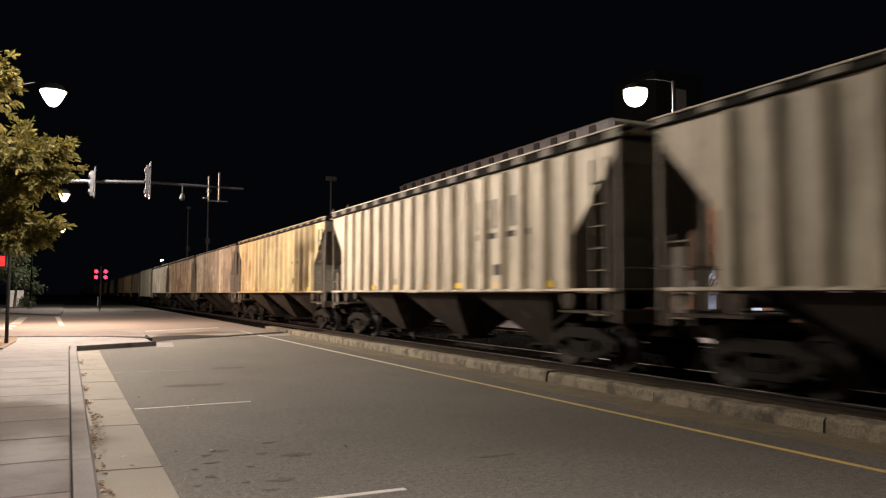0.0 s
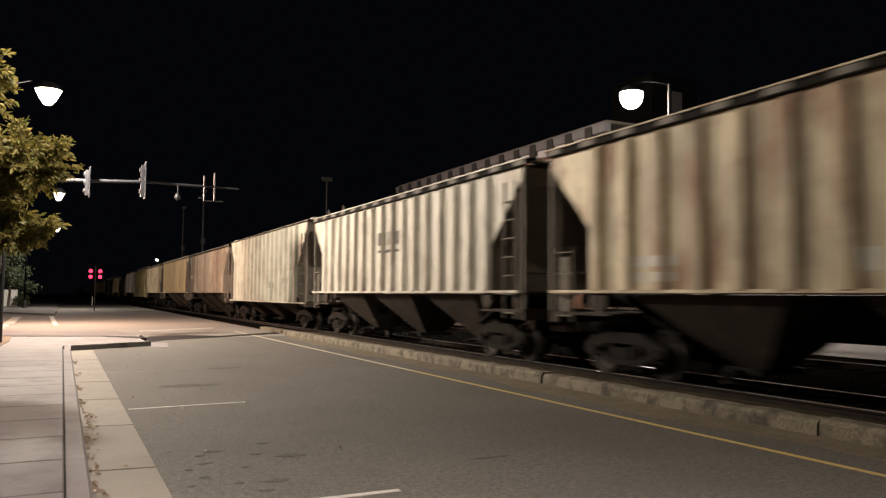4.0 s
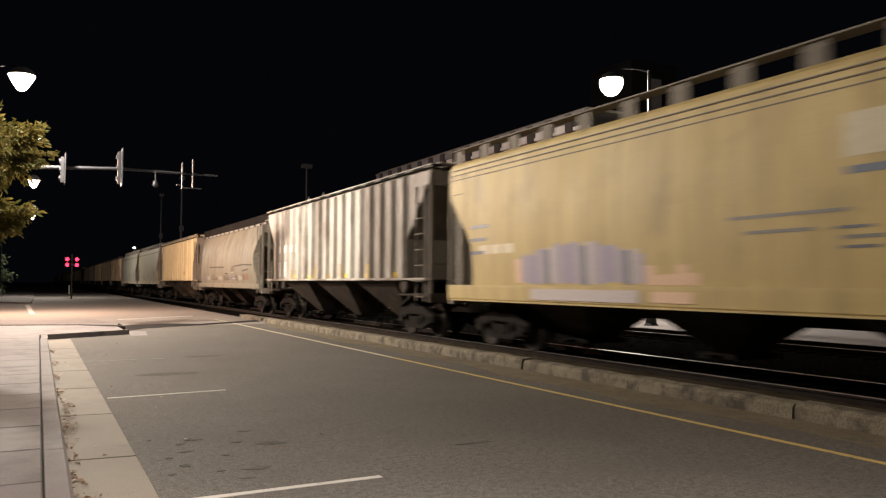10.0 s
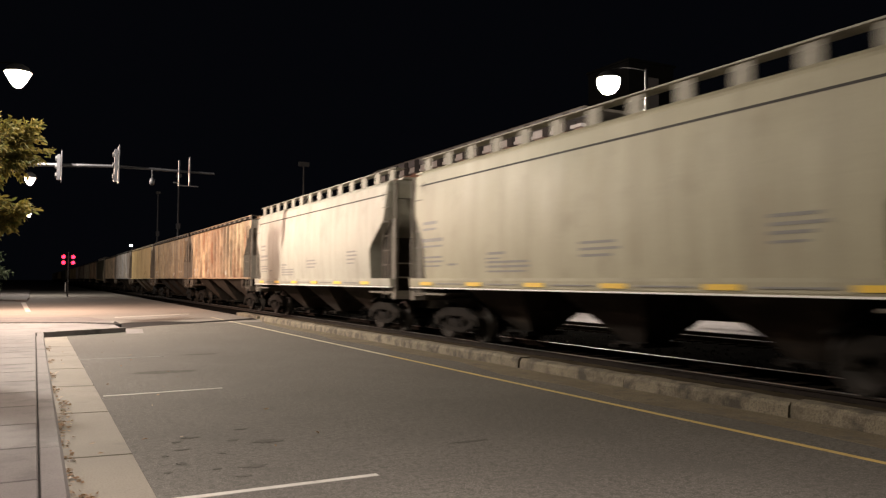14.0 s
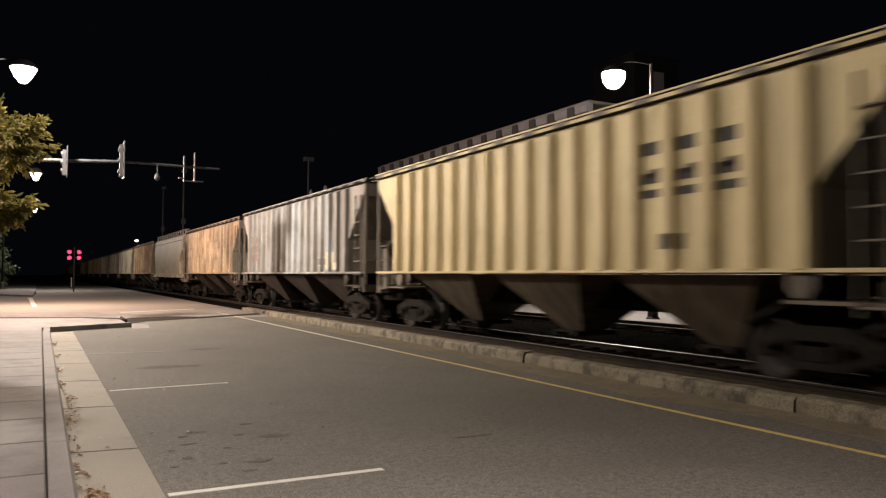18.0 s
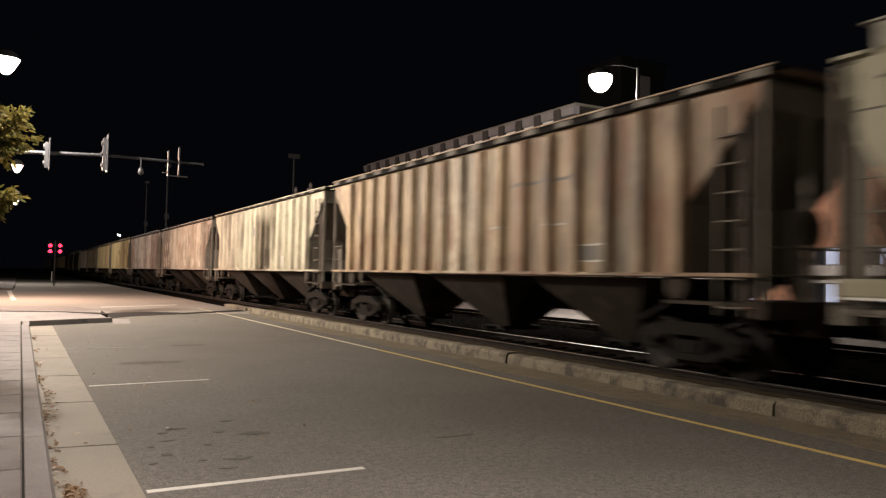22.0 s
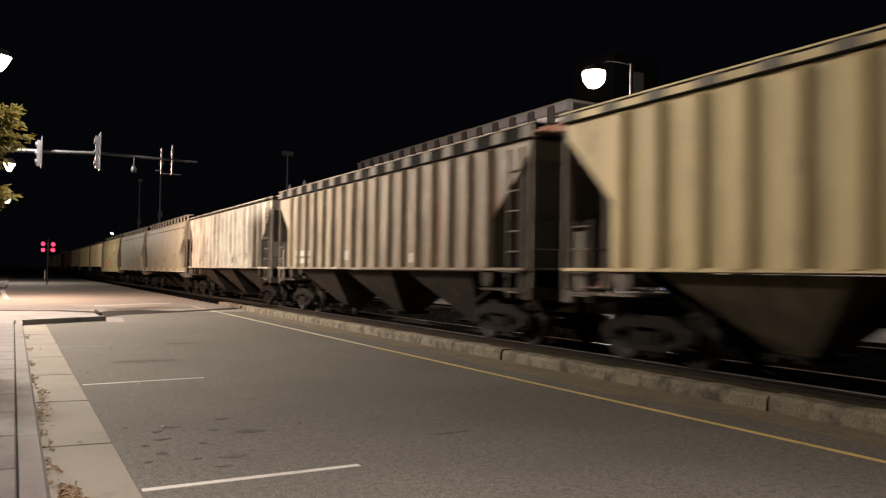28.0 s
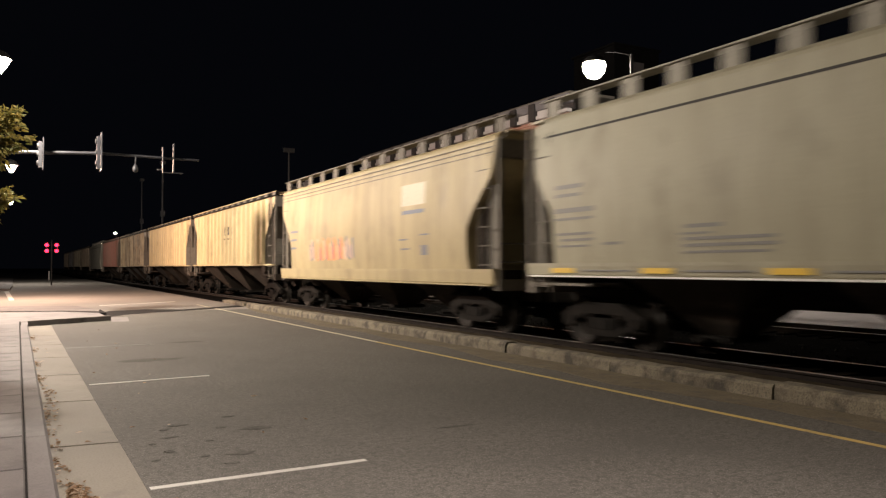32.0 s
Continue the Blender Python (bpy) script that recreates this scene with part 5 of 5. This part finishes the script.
            for y0, w, z0, h in ((5.9, 0.5, 2.70, 0.30), (5.2, 0.5, 2.70, 0.30), (4.4, 0.6, 2.70, 0.30), (5.9, 0.45, 1.72, 0.60), (5.2, 0.48, 1.72, 0.60)):
                mark("white_plate", y0 - w, y0, z0, z0 + h, WHITE_MARK)
        elif what == "low_plates":
            for y0, w, z0, h in ((5.95, 0.5, 2.02, 0.18), (5.35, 0.55, 2.02, 0.18), (5.95, 0.42, 1.76, 0.16), (5.35, 0.5, 1.76, 0.16), (1.6, 0.35, 1.85, 0.3), (-3.0, 0.4, 1.75, 0.24)):
                mark("white_plate", y0 - w, y0, z0, z0 + h, DULL_WHITE)
        elif what == "dark_plates":
            for y0, w, z0, h in ((be - 3.4, 0.7, 1.95, 0.28), (-2.0, 0.9, 1.8, 0.3), (-4.4, 0.6, 2.0, 0.25)):
                mark("dark_plate", y0 - w, y0, z0, z0 + h, SMUDGE)
        elif what == "rust_letters":
            for j in range(2):
                for q in range(3):
                    mark("letter_bar", be - 2.7 - 0.55 * j, be - 2.35 - 0.55 * j, 2.15 + 0.42 * q, 2.45 + 0.42 * q, RUST_MARK)
        elif what == "logo_pale":
            mark("logo", -4.4, -3.05, 3.1, 3.66, GHOST_LOGO)
            mark("logo_bar", -4.35, -3.1, 2.88, 2.98, BLUE_MARK)
            for q in range(3):
                mark("data_bar", 5.6 + 0.1 * q, 6.4, 2.75 - 0.3 * q, 2.83 - 0.3 * q, SLATE)
            for y0, z0 in ((-2.9, 2.2), (-3.0, 1.95), (-4.1, 2.3)):
                mark("data_bar", y0 - 0.5, y0, z0, z0 + 0.04, SLATE)
            mark("number_bar", -4.5, -4.15, 1.8, 2.05, SLATE)
            mark("number_bar", -5.1, -4.8, 1.25, 1.33, SLATE)
        elif what == "graffiti_lilac":
            for q in range(22):
                y0 = 0.6 + 0.168 * q
                mark("spray_paint", y0, y0 + 0.17, 1.47 + 0.06 * rng.random(), 1.95 + 0.3 * math.sin((q + 1) / 24 * math.pi) + 0.04 * math.sin(q * 1.9) + 0.03 * rng.random(), (PURPLE, DULL_VIOLET, PURPLE, LILAC, PURPLE, PURPLE, SLATE)[(q * 3) % 7])
            for q in range(5):
                mark("spray_paint", -0.6 + 0.24 * q, -0.36 + 0.24 * q, 1.47, 1.6 + 0.2 * math.sin(q + 0.6) ** 2, PINK)
            mark("spray_paint", 4.3, 4.55, 1.5, 2.0, PINK)
            part("spray_paint", Shape().box(-1.606, -1.59, 0.7, 3.9, 1.16, 1.38), LILAC, car)
            part("spray_paint", Shape().box(-1.606, -1.59, -0.5, 0.4, 1.18, 1.36), PINK, car)
            for y0, y1, z0 in ((-3.1, -1.2, 2.42), (-3.6, -3.0, 2.07), (-2.6, -1.5, 2.2)):
                mark("data_bar", y0, y1, z0, z0 + 0.05, GREY_MARK)
            for y0 in (4.6, 5.1, 5.6):
                mark("number_bar", y0, y0 + 0.4, 2.15, 2.35, PALE_LOGO)
        elif what == "graffiti_orange":
            for q in range(34):
                y0 = 4.4 - 0.12 * q
                mark("spray_paint", y0 - 0.12, y0, 1.7 + 0.1 * rng.random(), 2.15 + 0.32 * math.sin(q * 0.7) ** 2, (ORANGE, ORANGE, PINK, ORANGE, SLATE)[q % 5] if 4 < q < 28 else SLATE if q % 2 else PINK)
        elif what == "graffiti_dark":
            for y0, y1, z0, z1, tone in ((-2.24, -1.73, 1.98, 2.37, SMUDGE), (-3.09, -2.5, 1.56, 1.92, SMUDGE), (-3.99, -3.12, 1.58, 1.92, DUSTY_PALE), (-4.5, -4.02, 1.56, 1.95, SMUDGE), (-5.3, -4.55, 1.56, 1.95, ORANGE_DUST),
                                          (2.06, 3.85, 1.57, 1.80, SMUDGE), (2.6, 3.4, 1.78, 1.92, SMUDGE), (4.97, 6.24, 1.55, 1.9, GREY_MARK), (-1.01, 0.38, 1.57, 1.90, SMUDGE), (0.6, 1.6, 1.6, 1.85, DUSTY_PALE), (4.0, 4.8, 1.58, 1.88, DUSTY_PALE), (-2.1, -1.2, 1.6, 1.9, SLATE)):
                steps = max(2, int((y1 - y0) / 0.22))
                for q in range(steps):
                    w = (y1 - y0) / steps
                    mark("spray_paint", y0 + w * q, y0 + w * (q + 1), z0 + 0.05 * rng.random(), z1 - 0.16 * rng.random(), tone)
            for y0, y1, z0, z1 in ((-4.78, -2.42, 2.36, 2.31), (-6.2, -4.78, 2.31, 2.36), (0.07, 3.93, 2.30, 2.35), (-0.84, -0.07, 1.94, 1.96), (-5.4, -4.2, 2.12, 2.05)):
                for q in range(8):
                    f, g = q / 8, (q + 1) / 8
                    zz = z0 + (z1 - z0) * f + 0.018 * math.sin(2.3 * q)
                    mark("spray_line", y0 + (y1 - y0) * f, y0 + (y1 - y0) * g, zz - 0.025, zz + 0.025, DARK_MARK)
            for y0, y1, z0 in ((-2.31, -1.65, 1.985), (-2.48, -1.76, 1.67)):
                mark("pale_line", y0, y1, z0, z0 + 0.03, DULL_WHITE)
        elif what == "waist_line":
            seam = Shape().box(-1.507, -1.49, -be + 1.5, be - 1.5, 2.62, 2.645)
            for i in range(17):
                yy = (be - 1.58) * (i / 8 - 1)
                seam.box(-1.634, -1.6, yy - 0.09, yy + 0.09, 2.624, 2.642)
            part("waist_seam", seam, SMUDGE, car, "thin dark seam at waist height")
    return car


RECIPE = {}


def paint(name, base, dirt=0.5, rust=0.15, seed=1, zones=()):
    m = car_paint(name, base, dirt, rust, seed, panels=0.35 + 0.6 * dirt, zones=zones)
    RECIPE[m] = (name, base, dirt, rust, seed)
    return m


TAN = paint("tan_paint", (0.50, 0.39, 0.20), 0.45, 0.10, 1)
TAN_CLEAN = paint("clean_tan_paint", (0.58, 0.463, 0.252), 0.18, 0.05, 2)
TAN_DIRTY = paint("dirty_tan_paint", (0.46, 0.38, 0.25), 0.62, 0.25, 3)
BROWN_TAN = paint("brownish_tan_paint", (0.40, 0.315, 0.21), 0.62, 0.25, 3)
GREY_TAN = paint("greyish_tan_paint", (0.58, 0.50, 0.39), 0.4, 0.15, 20)
CREAM = paint("cream_paint", (0.50, 0.46, 0.345), 0.50, 0.12, 4)
WORN_CREAM = paint("worn_cream_paint", (0.36, 0.315, 0.24), 0.5, 0.12, 24)
CREAM_RUST = paint("rust_streaked_cream_paint", (0.56, 0.47, 0.32), 0.5, 0.6, 5)
PALE_GREEN = paint("pale_green_grey_paint", (0.47, 0.48, 0.40), 0.35, 0.08, 6)
GREY_WHITE = paint("grey_white_paint", (0.53, 0.495, 0.415), 0.45, 0.10, 7)
BROWN_STREAK = paint("brown_streaked_paint", (0.33, 0.28, 0.21), 0.6, 0.4, 8)
WHITE_STREAK = paint("white_paint_with_dark_streaks", (0.66, 0.63, 0.57), 0.32, 0.12, 9)
BLUE_GREY = paint("bluish_grey_paint", (0.38, 0.39, 0.395), 0.6, 0.12, 10)
ORANGE_TAN = paint("orange_tan_paint", (0.47, 0.345, 0.21), 0.65, 0.6, 11)
DARK_BROWN = paint("sooty_brown_paint", (0.46, 0.35, 0.19), 0.55, 0.3, 12)
MAUVE = paint("mauve_grey_paint", (0.50, 0.45, 0.40), 0.5, 0.2, 13)
SMOOTH_CREAM = car_paint("smooth_cream_paint", (0.335, 0.31, 0.222), 0.16, 0.03, 14, 0.50)
SMOOTH_WHITE = car_paint("smooth_white_paint", (0.335, 0.322, 0.27), 0.2, 0.05, 15, 0.50)
SMOOTH_TAN = car_paint("smooth_tan_paint", (0.45, 0.345, 0.15), 0.2, 0.06, 16, 0.52)
DULL_TAN = car_paint("dull_smooth_tan_paint", (0.385, 0.31, 0.165), 0.25, 0.06, 19, 0.52)
TANK_GREY = car_paint("tank_grey_paint", (0.205, 0.198, 0.155), 0.45, 0.1, 17, 0.5)
DARK_RED = paint("dark_red_paint", (0.16, 0.055, 0.04), 0.5, 0.2, 18)

TAN_GRIMY = car_paint("grimy_tan_bay_paint", (0.12, 0.092, 0.06), 0.8, 0.05, 19, grime=(0.035, 0.026, 0.02))
RIB = "ribbed covered hopper car, "
SMOOTH = "smooth-sided covered hopper car, "
CARS = {
    -3: ("R", CREAM, UNDER, RIB + "cream, dusty", ()),
    -2: ("R", TAN, UNDER, RIB + "tan, dusty", ()),
    -1: ("R", WORN_CREAM, UNDER, RIB + "weathered greyish cream paint", ()),
    0: ("R", GREY_TAN, UNDER, RIB + "weathered tan with dark letters and yellow reflectors", ("reflectors", "letters")),
    1: ("R", TAN, UNDER, RIB + "weathered tan with faded dark letters", ("letters", "reflectors", "low_plates")),
    2: ("R", CREAM, UNDER, RIB + "dirty cream with dark plates", ()),
    3: ("R", CREAM_RUST, UNDER, RIB + "cream heavily blotched with rust", ("low_plates",)),
    4: ("R", GREY_WHITE, UNDER, RIB + "grey white paint", ("small_letters",)),
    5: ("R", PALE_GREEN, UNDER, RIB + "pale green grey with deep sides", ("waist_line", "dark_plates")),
    6: ("R", BROWN_STREAK, UNDER, RIB + "tan streaked with brown grime", ()),
    7: ("R", TAN_CLEAN, TAN_GRIMY, RIB + "clean tan with faded letters", ("letters",)),
    8: ("R", TAN_DIRTY, UNDER, RIB + "dusty tan grey with yellow reflectors", ("reflectors", "letters")),
    9: ("B", SMOOTH_TAN, UNDER, SMOOTH + "tan with lilac graffiti and a faded logo", ("graffiti_lilac", "logo_pale")),
    10: ("R", WHITE_STREAK, UNDER, RIB + "white with dark rusty streaks", ("plates", "reflectors")),
    11: ("T", TANK_GREY, UNDER, "round-bellied covered hopper car, grey with dark graffiti", ("graffiti_dark",)),
    12: ("R", TAN_CLEAN, TAN_GRIMY, RIB + "yellow tan with dark letters", ("letters",)),
    13: ("S", SMOOTH_CREAM, UNDER, SMOOTH + "pale cream with yellow reflectors", ("data", "reflectors")),
    14: ("S", SMOOTH_WHITE, UNDER, SMOOTH + "off-white with yellow reflectors", ("data", "reflectors")),
    15: ("R", ORANGE_TAN, UNDER, RIB + "orange tan, stained", ("low_plates",)),
    16: ("R", DARK_BROWN, UNDER, RIB + "brown with soot and grime", ("low_plates",)),
    17: ("R", TAN_CLEAN, TAN_GRIMY, RIB + "clean yellow tan with dark letters", ("letters",)),
    18: ("R", BLUE_GREY, UNDER, RIB + "bluish grey, streaked", ("rust_letters",)),
    19: ("R", BROWN_TAN, UNDER, RIB + "tan with dark scrawled lines", ("reflectors",)),
    20: ("S", SMOOTH_CREAM, UNDER, SMOOTH + "pale cream with yellow reflectors", ("data", "reflectors")),
    21: ("R", ORANGE_TAN, UNDER, RIB + "brown tan with pale patches", ()),
    22: ("R", CREAM, UNDER, RIB + "off-white with a faded blue logo", ()),
    23: ("R", MAUVE, UNDER, RIB + "greyish white, stained", ()),
    24: ("R", MAUVE, UNDER, RIB + "mauve grey with rusty letters", ("rust_letters", "low_plates")),
    25: ("R", TAN, UNDER, RIB + "weathered yellow tan", ("small_letters",)),
    26: ("R", TAN_CLEAN, TAN_GRIMY, RIB + "yellow tan with large dark letters", ("letters",)),
    27: ("R", BROWN_STREAK, UNDER, RIB + "cream with dark grimy ribs", ("low_plates",)),
    28: ("R", GREY_WHITE, UNDER, RIB + "grey white with stained sill", ("dark_plates",)),
    29: ("S", SMOOTH_CREAM, UNDER, SMOOTH + "pale cream with yellow reflectors", ("data", "reflectors")),
    30: ("S", SMOOTH_CREAM, UNDER, SMOOTH + "pale cream with yellow reflectors", ("data", "reflectors")),
    31: ("B", DULL_TAN, UNDER, SMOOTH + "tan with orange graffiti and a faded logo", ("graffiti_orange", "logo_pale")),
    32: ("R", TAN_CLEAN, UNDER, RIB + "pale tan with dark letters", ("small_letters",)),
    33: ("R", TAN_CLEAN, UNDER, RIB + "yellow tan", ()),
    34: ("R", TAN_DIRTY, UNDER, RIB + "dusty tan grey", ()),
    35: ("R", DARK_RED, UNDER, RIB + "dark red", ()),
    36: ("S", SMOOTH_WHITE, UNDER, SMOOTH + "off-white", ()),
    37: ("R", BROWN_STREAK, UNDER, RIB + "streaked brown", ()),
    38: ("R", CREAM, UNDER, RIB + "weathered cream", ()),
    39: ("R", BLUE_GREY, UNDER, RIB + "bluish grey", ()),
    40: ("R", GREY_TAN, UNDER, RIB + "weathered tan", ()),
}
# stains that lie over a stretch of one car, and odd plates and smudges
BROWN, RED_BROWN, SOOT = (0.13, 0.09, 0.055), (0.20, 0.11, 0.075), (0.10, 0.075, 0.055)
ZONES = {
    2: [(-3.0, 3.8, SOOT, 0.6), (-13, -4.4, (0.11, 0.07, 0.055), 0.7), (-1.0, 1.2, SOOT, 0.35)],
    3: [(-4.5, 0.5, (0.25, 0.11, 0.05), 0.4)],
    5: [(-13, 4.5, (0.20, 0.17, 0.12), 0.5)],
    6: [(4.8, 13, SOOT, 0.85), (-0.6, 1.0, BROWN, 0.5), (-6.5, -3.0, BROWN, 0.6)],
    8: [(-13, -6, SOOT, 0.5)],
    10: [(3.8, 13, RED_BROWN, 0.3), (0.1, 1.4, SOOT, 0.7), (2.2, 3.0, SOOT, 0.5), (-13, -3.5, (0.13, 0.10, 0.08), 0.8)],
    15: [(-3, 2, RED_BROWN, 0.5)],
    16: [(-4.6, -3.0, SOOT, 0.6), (-1.6, -0.6, SOOT, 0.5), (3.6, 4.6, SOOT, 0.5), (-13, -5.5, BROWN, 0.6), (-13, 1.5, SOOT, 0.3)],
    18: [(-1.15, -0.4, (0.30, 0.36, 0.40), 0.6), (-5.2, -4.7, (0.28, 0.34, 0.39), 0.5), (-13, -5.3, SOOT, 0.6)],
    19: [(-3.9, -2.1, (0.24, 0.19, 0.14), 0.45), (-5.9, -5.1, SOOT, 0.7), (-13, -5.9, RED_BROWN, 0.4)],
    21: [(-1.1, 0.7, (0.50, 0.45, 0.37), 0.6), (-5.7, -4.9, SOOT, 0.85), (-4.3, -2.0, RED_BROWN, 0.45), (-13, -6.0, (0.16, 0.085, 0.05), 0.6)],
    22: [(3.0, 13, (0.32, 0.24, 0.19), 0.4)],
    23: [(4.0, 13, (0.085, 0.062, 0.050), 0.85), (-13, -5.9, (0.10, 0.07, 0.055), 0.75), (-5.3, -1.8, (0.20, 0.16, 0.12), 0.55)],
    24: [(4.9, 13, RED_BROWN, 0.6), (-2.5, -1.6, (0.12, 0.075, 0.06), 0.7), (-13, -4.6, (0.11, 0.06, 0.05), 0.7)],
    25: [(-6.0, -2.0, BROWN, 0.5)],
    26: [(-13, -3.0, (0.22, 0.13, 0.06), 0.5), (-0.8, 0.6, (0.25, 0.16, 0.08), 0.4)],
    27: [(3.5, 6, SOOT, 0.4), (-13, 2.5, BROWN, 0.35), (-13, -2.0, BROWN, 0.75)],
}
POST_TONE = {16: (0.43, 0.345, 0.21), 18: (0.36, 0.35, 0.335), 23: (0.38, 0.34, 0.28), 27: (0.29, 0.24, 0.165), 6: (0.28, 0.24, 0.18)}


def outlined(y0, y1, z0, z1):
    """A dark data panel with pale lines along its upper and lower edge."""
    return [("dark_plate", y0, y1, z0, z1, SMUDGE), ("pale_line", y0 - 0.05, y1 + 0.05, z1, z1 + 0.035, DULL_WHITE), ("pale_line", y0 - 0.05, y1 + 0.05, z0 - 0.035, z0, DULL_WHITE)]


def patches(mat, *spots):
    return [("paint_patch", *spot, mat) for spot in spots]


SOOT_FILM = paint("sooty_graffiti_paint", (0.05, 0.038, 0.03), 0.2, 0.05, 70)
CHALKY = paint("chalky_graffiti_paint", (0.50, 0.45, 0.35), 0.4, 0.05, 71)
EXTRA = {
    0: patches(SMUDGE, (2.0, 2.35, 1.66, 1.98)),
    1: patches(DULL_YELLOW, (-1.35, -0.95, 1.66, 2.18), (1.42, 1.8, 1.64, 2.2), (6.88, 7.3, 1.76, 3.0)),
    2: patches(DULL_YELLOW, (6.14, 6.6, 1.78, 2.28), (0.7, 1.0, 1.66, 2.22), (-1.9, -1.55, 1.66, 2.2)) + patches(SLATE, (4.5, 6.0, 2.06, 2.42)) + outlined(-3.4, -2.96, 1.78, 2.08) + outlined(-4.3, -3.9, 1.78, 2.08)
    + patches(SOOT_FILM, (1.2, 3.9, 3.62, 4.2), (3.3, 3.9, 2.75, 3.4), (1.5, 2.9, 2.6, 3.3), (2.5, 3.7, 2.3, 2.55), (3.3, 3.9, 1.72, 2.0), (0.6, 1.5, 1.9, 3.0), (1.7, 2.6, 1.78, 2.02)),
    6: patches(DULL_WHITE, (5.15, 5.7, 2.6, 2.88), (5.78, 6.4, 2.6, 2.88)) + patches(SMUDGE, (-5.6, -1.2, 2.66, 2.72), (-4.05, -3.75, 1.72, 2.05)) + outlined(-5.1, -4.55, 1.74, 2.0),
    7: [("smudge", 1.45, 1.9, 1.68, 2.1, SMUDGE)],
    8: patches(SMUDGE, (1.05, 1.39, 3.76, 3.86), (-0.37, -0.03, 3.63, 3.73), (-2.01, -1.67, 3.76, 3.86), (-2.35, -2.01, 2.89, 2.99), (-2.26, -1.92, 2.49, 2.59), (-0.24, 0.10, 2.66, 2.76), (1.06, 1.40, 2.68, 2.78), (2.13, 2.47, 2.87, 2.97), (4.58, 4.92, 2.83, 2.93), (-0.80, -0.46, 2.10, 2.20), (1.51, 1.85, 2.11, 2.21), (-1.98, -1.64, 1.97, 2.07), (0.25, 0.59, 2.89, 2.99)),
    10: patches(DULL_YELLOW, (6.68, 7.0, 2.02, 2.46), (3.72, 4.04, 1.62, 2.0), (1.1, 1.5, 1.62, 2.1), (-1.66, -1.36, 1.66, 2.12), (-4.14, -3.88, 1.62, 2.06)) + patches(YELLOW_MARK, (1.5, 2.0, 1.62, 1.72)),
    16: [("smudge", -1.4, -0.8, 2.9, 3.6, SMUDGE), ("smudge", -2.4, -1.8, 2.8, 3.4, SMUDGE), ("smudge", -4.4, -4.0, 1.86, 2.2, SMUDGE), ("white_plate", -6.6, -5.6, 2.0, 2.14, DULL_WHITE)],
    18: outlined(-4.4, -3.7, 1.88, 2.12) + patches(PALE_LOGO, (-5.25, -4.76, 1.7, 2.32), (-5.92, -5.5, 1.7, 1.94), (0.82, 1.56, 1.7, 2.16)),
    19: outlined(5.35, 6.2, 3.02, 3.3) + outlined(6.35, 7.2, 3.02, 3.3) + outlined(5.35, 6.2, 2.5, 2.72) + patches(SMUDGE, (-3.95, -2.16, 3.96, 4.04), (-3.95, -2.06, 3.40, 3.48), (-3.95, -2.26, 3.0, 3.06), (-4.26, -2.4, 2.42, 2.48), (-3.3, -2.9, 3.48, 3.96), (-3.95, -3.6, 3.06, 3.4)) + patches(DULL_WHITE, (-4.95, -4.4, 2.66, 2.70), (-5.0, -4.5, 2.0, 2.05)),
    21: outlined(-5.1, -4.4, 1.84, 2.1) + patches(DULL_WHITE, (-3.9, -3.4, 2.52, 2.56), (-1.9, -1.25, 2.54, 2.58)) + patches(SMUDGE, (-4.3, -2.1, 3.38, 3.44)),
    22: patches(PALE_LOGO, (0.0, 0.86, 3.5, 4.2)) + patches(BLUE_MARK, (0.2, 0.7, 3.05, 3.45)) + patches(DULL_WHITE, (0.25, 0.7, 2.72, 3.0), (-4.2, -3.5, 1.78, 2.15)) + patches(SMUDGE, (-1.95, -1.1, 1.75, 2.5)),
    23: patches(DULL_WHITE, (-1.8, -1.1, 1.78, 2.2), (-4.3, -3.65, 1.78, 2.2), (-6.45, -5.9, 1.74, 2.06), (4.2, 4.7, 1.8, 2.5), (2.6, 3.1, 1.76, 2.2)) + outlined(-5.05, -4.45, 1.86, 2.14)
    + patches(SOOT_FILM, (3.6, 7.3, 3.46, 4.25), (4.4, 6.1, 2.5, 2.75)) + patches(CHALKY, (6.2, 6.74, 1.74, 3.3), (5.5, 5.95, 2.86, 3.36), (4.4, 5.25, 2.9, 3.4), (4.4, 6.05, 1.74, 2.4)),
    24: outlined(-5.75, -5.25, 1.98, 2.25) + patches(DULL_YELLOW, (-3.1, -2.5, 1.66, 1.78)),
    28: [("white_plate", 7.2, 7.5, 1.9, 2.5, DULL_WHITE), ("dark_plate", 2.4, 4.6, 2.32, 2.38, SMUDGE), ("white_plate", -3.2, -1.4, 2.0, 2.5, DULL_WHITE)],
}
TRAIN = {}
for k, (kind, body_paint, under, text, marks) in CARS.items():
    if k in ZONES:
        name, base, dirt, rust, seed = RECIPE[body_paint]
        body_paint = paint(name, base, dirt, rust, seed + k, ZONES[k])
    posts = paint("weathered_post_paint", POST_TONE[k], 0.5, 0.2, 60 + k, ZONES.get(k, ())) if k in POST_TONE else None
    TRAIN[k] = make_car(k, kind, body_paint, under, text, marks, 1.15 if k == 5 else None, None, posts, EXTRA.get(k, ()))


# ---- what moves ----
def motions():
    for car in TRAIN.values():
        x, y, z = car.location
        walk(car, [(t, pose(x, y - gone(t), z)) for t in range(0, 33)])
    first = WHEELS[0]
    walk(first, [(f / FPS, pose(0, 0, 0, math.degrees(gone(f / FPS) / WHEEL_R), 0, 0)) for f in range(0, 32 * FPS + 1)])
    keys = first.animation_data
    for w in WHEELS[1:]:
        w.rotation_mode = "QUATERNION"
        w.animation_data_create()
        w.animation_data.action = keys.action
        w.animation_data.action_slot = keys.action_slot


motions()
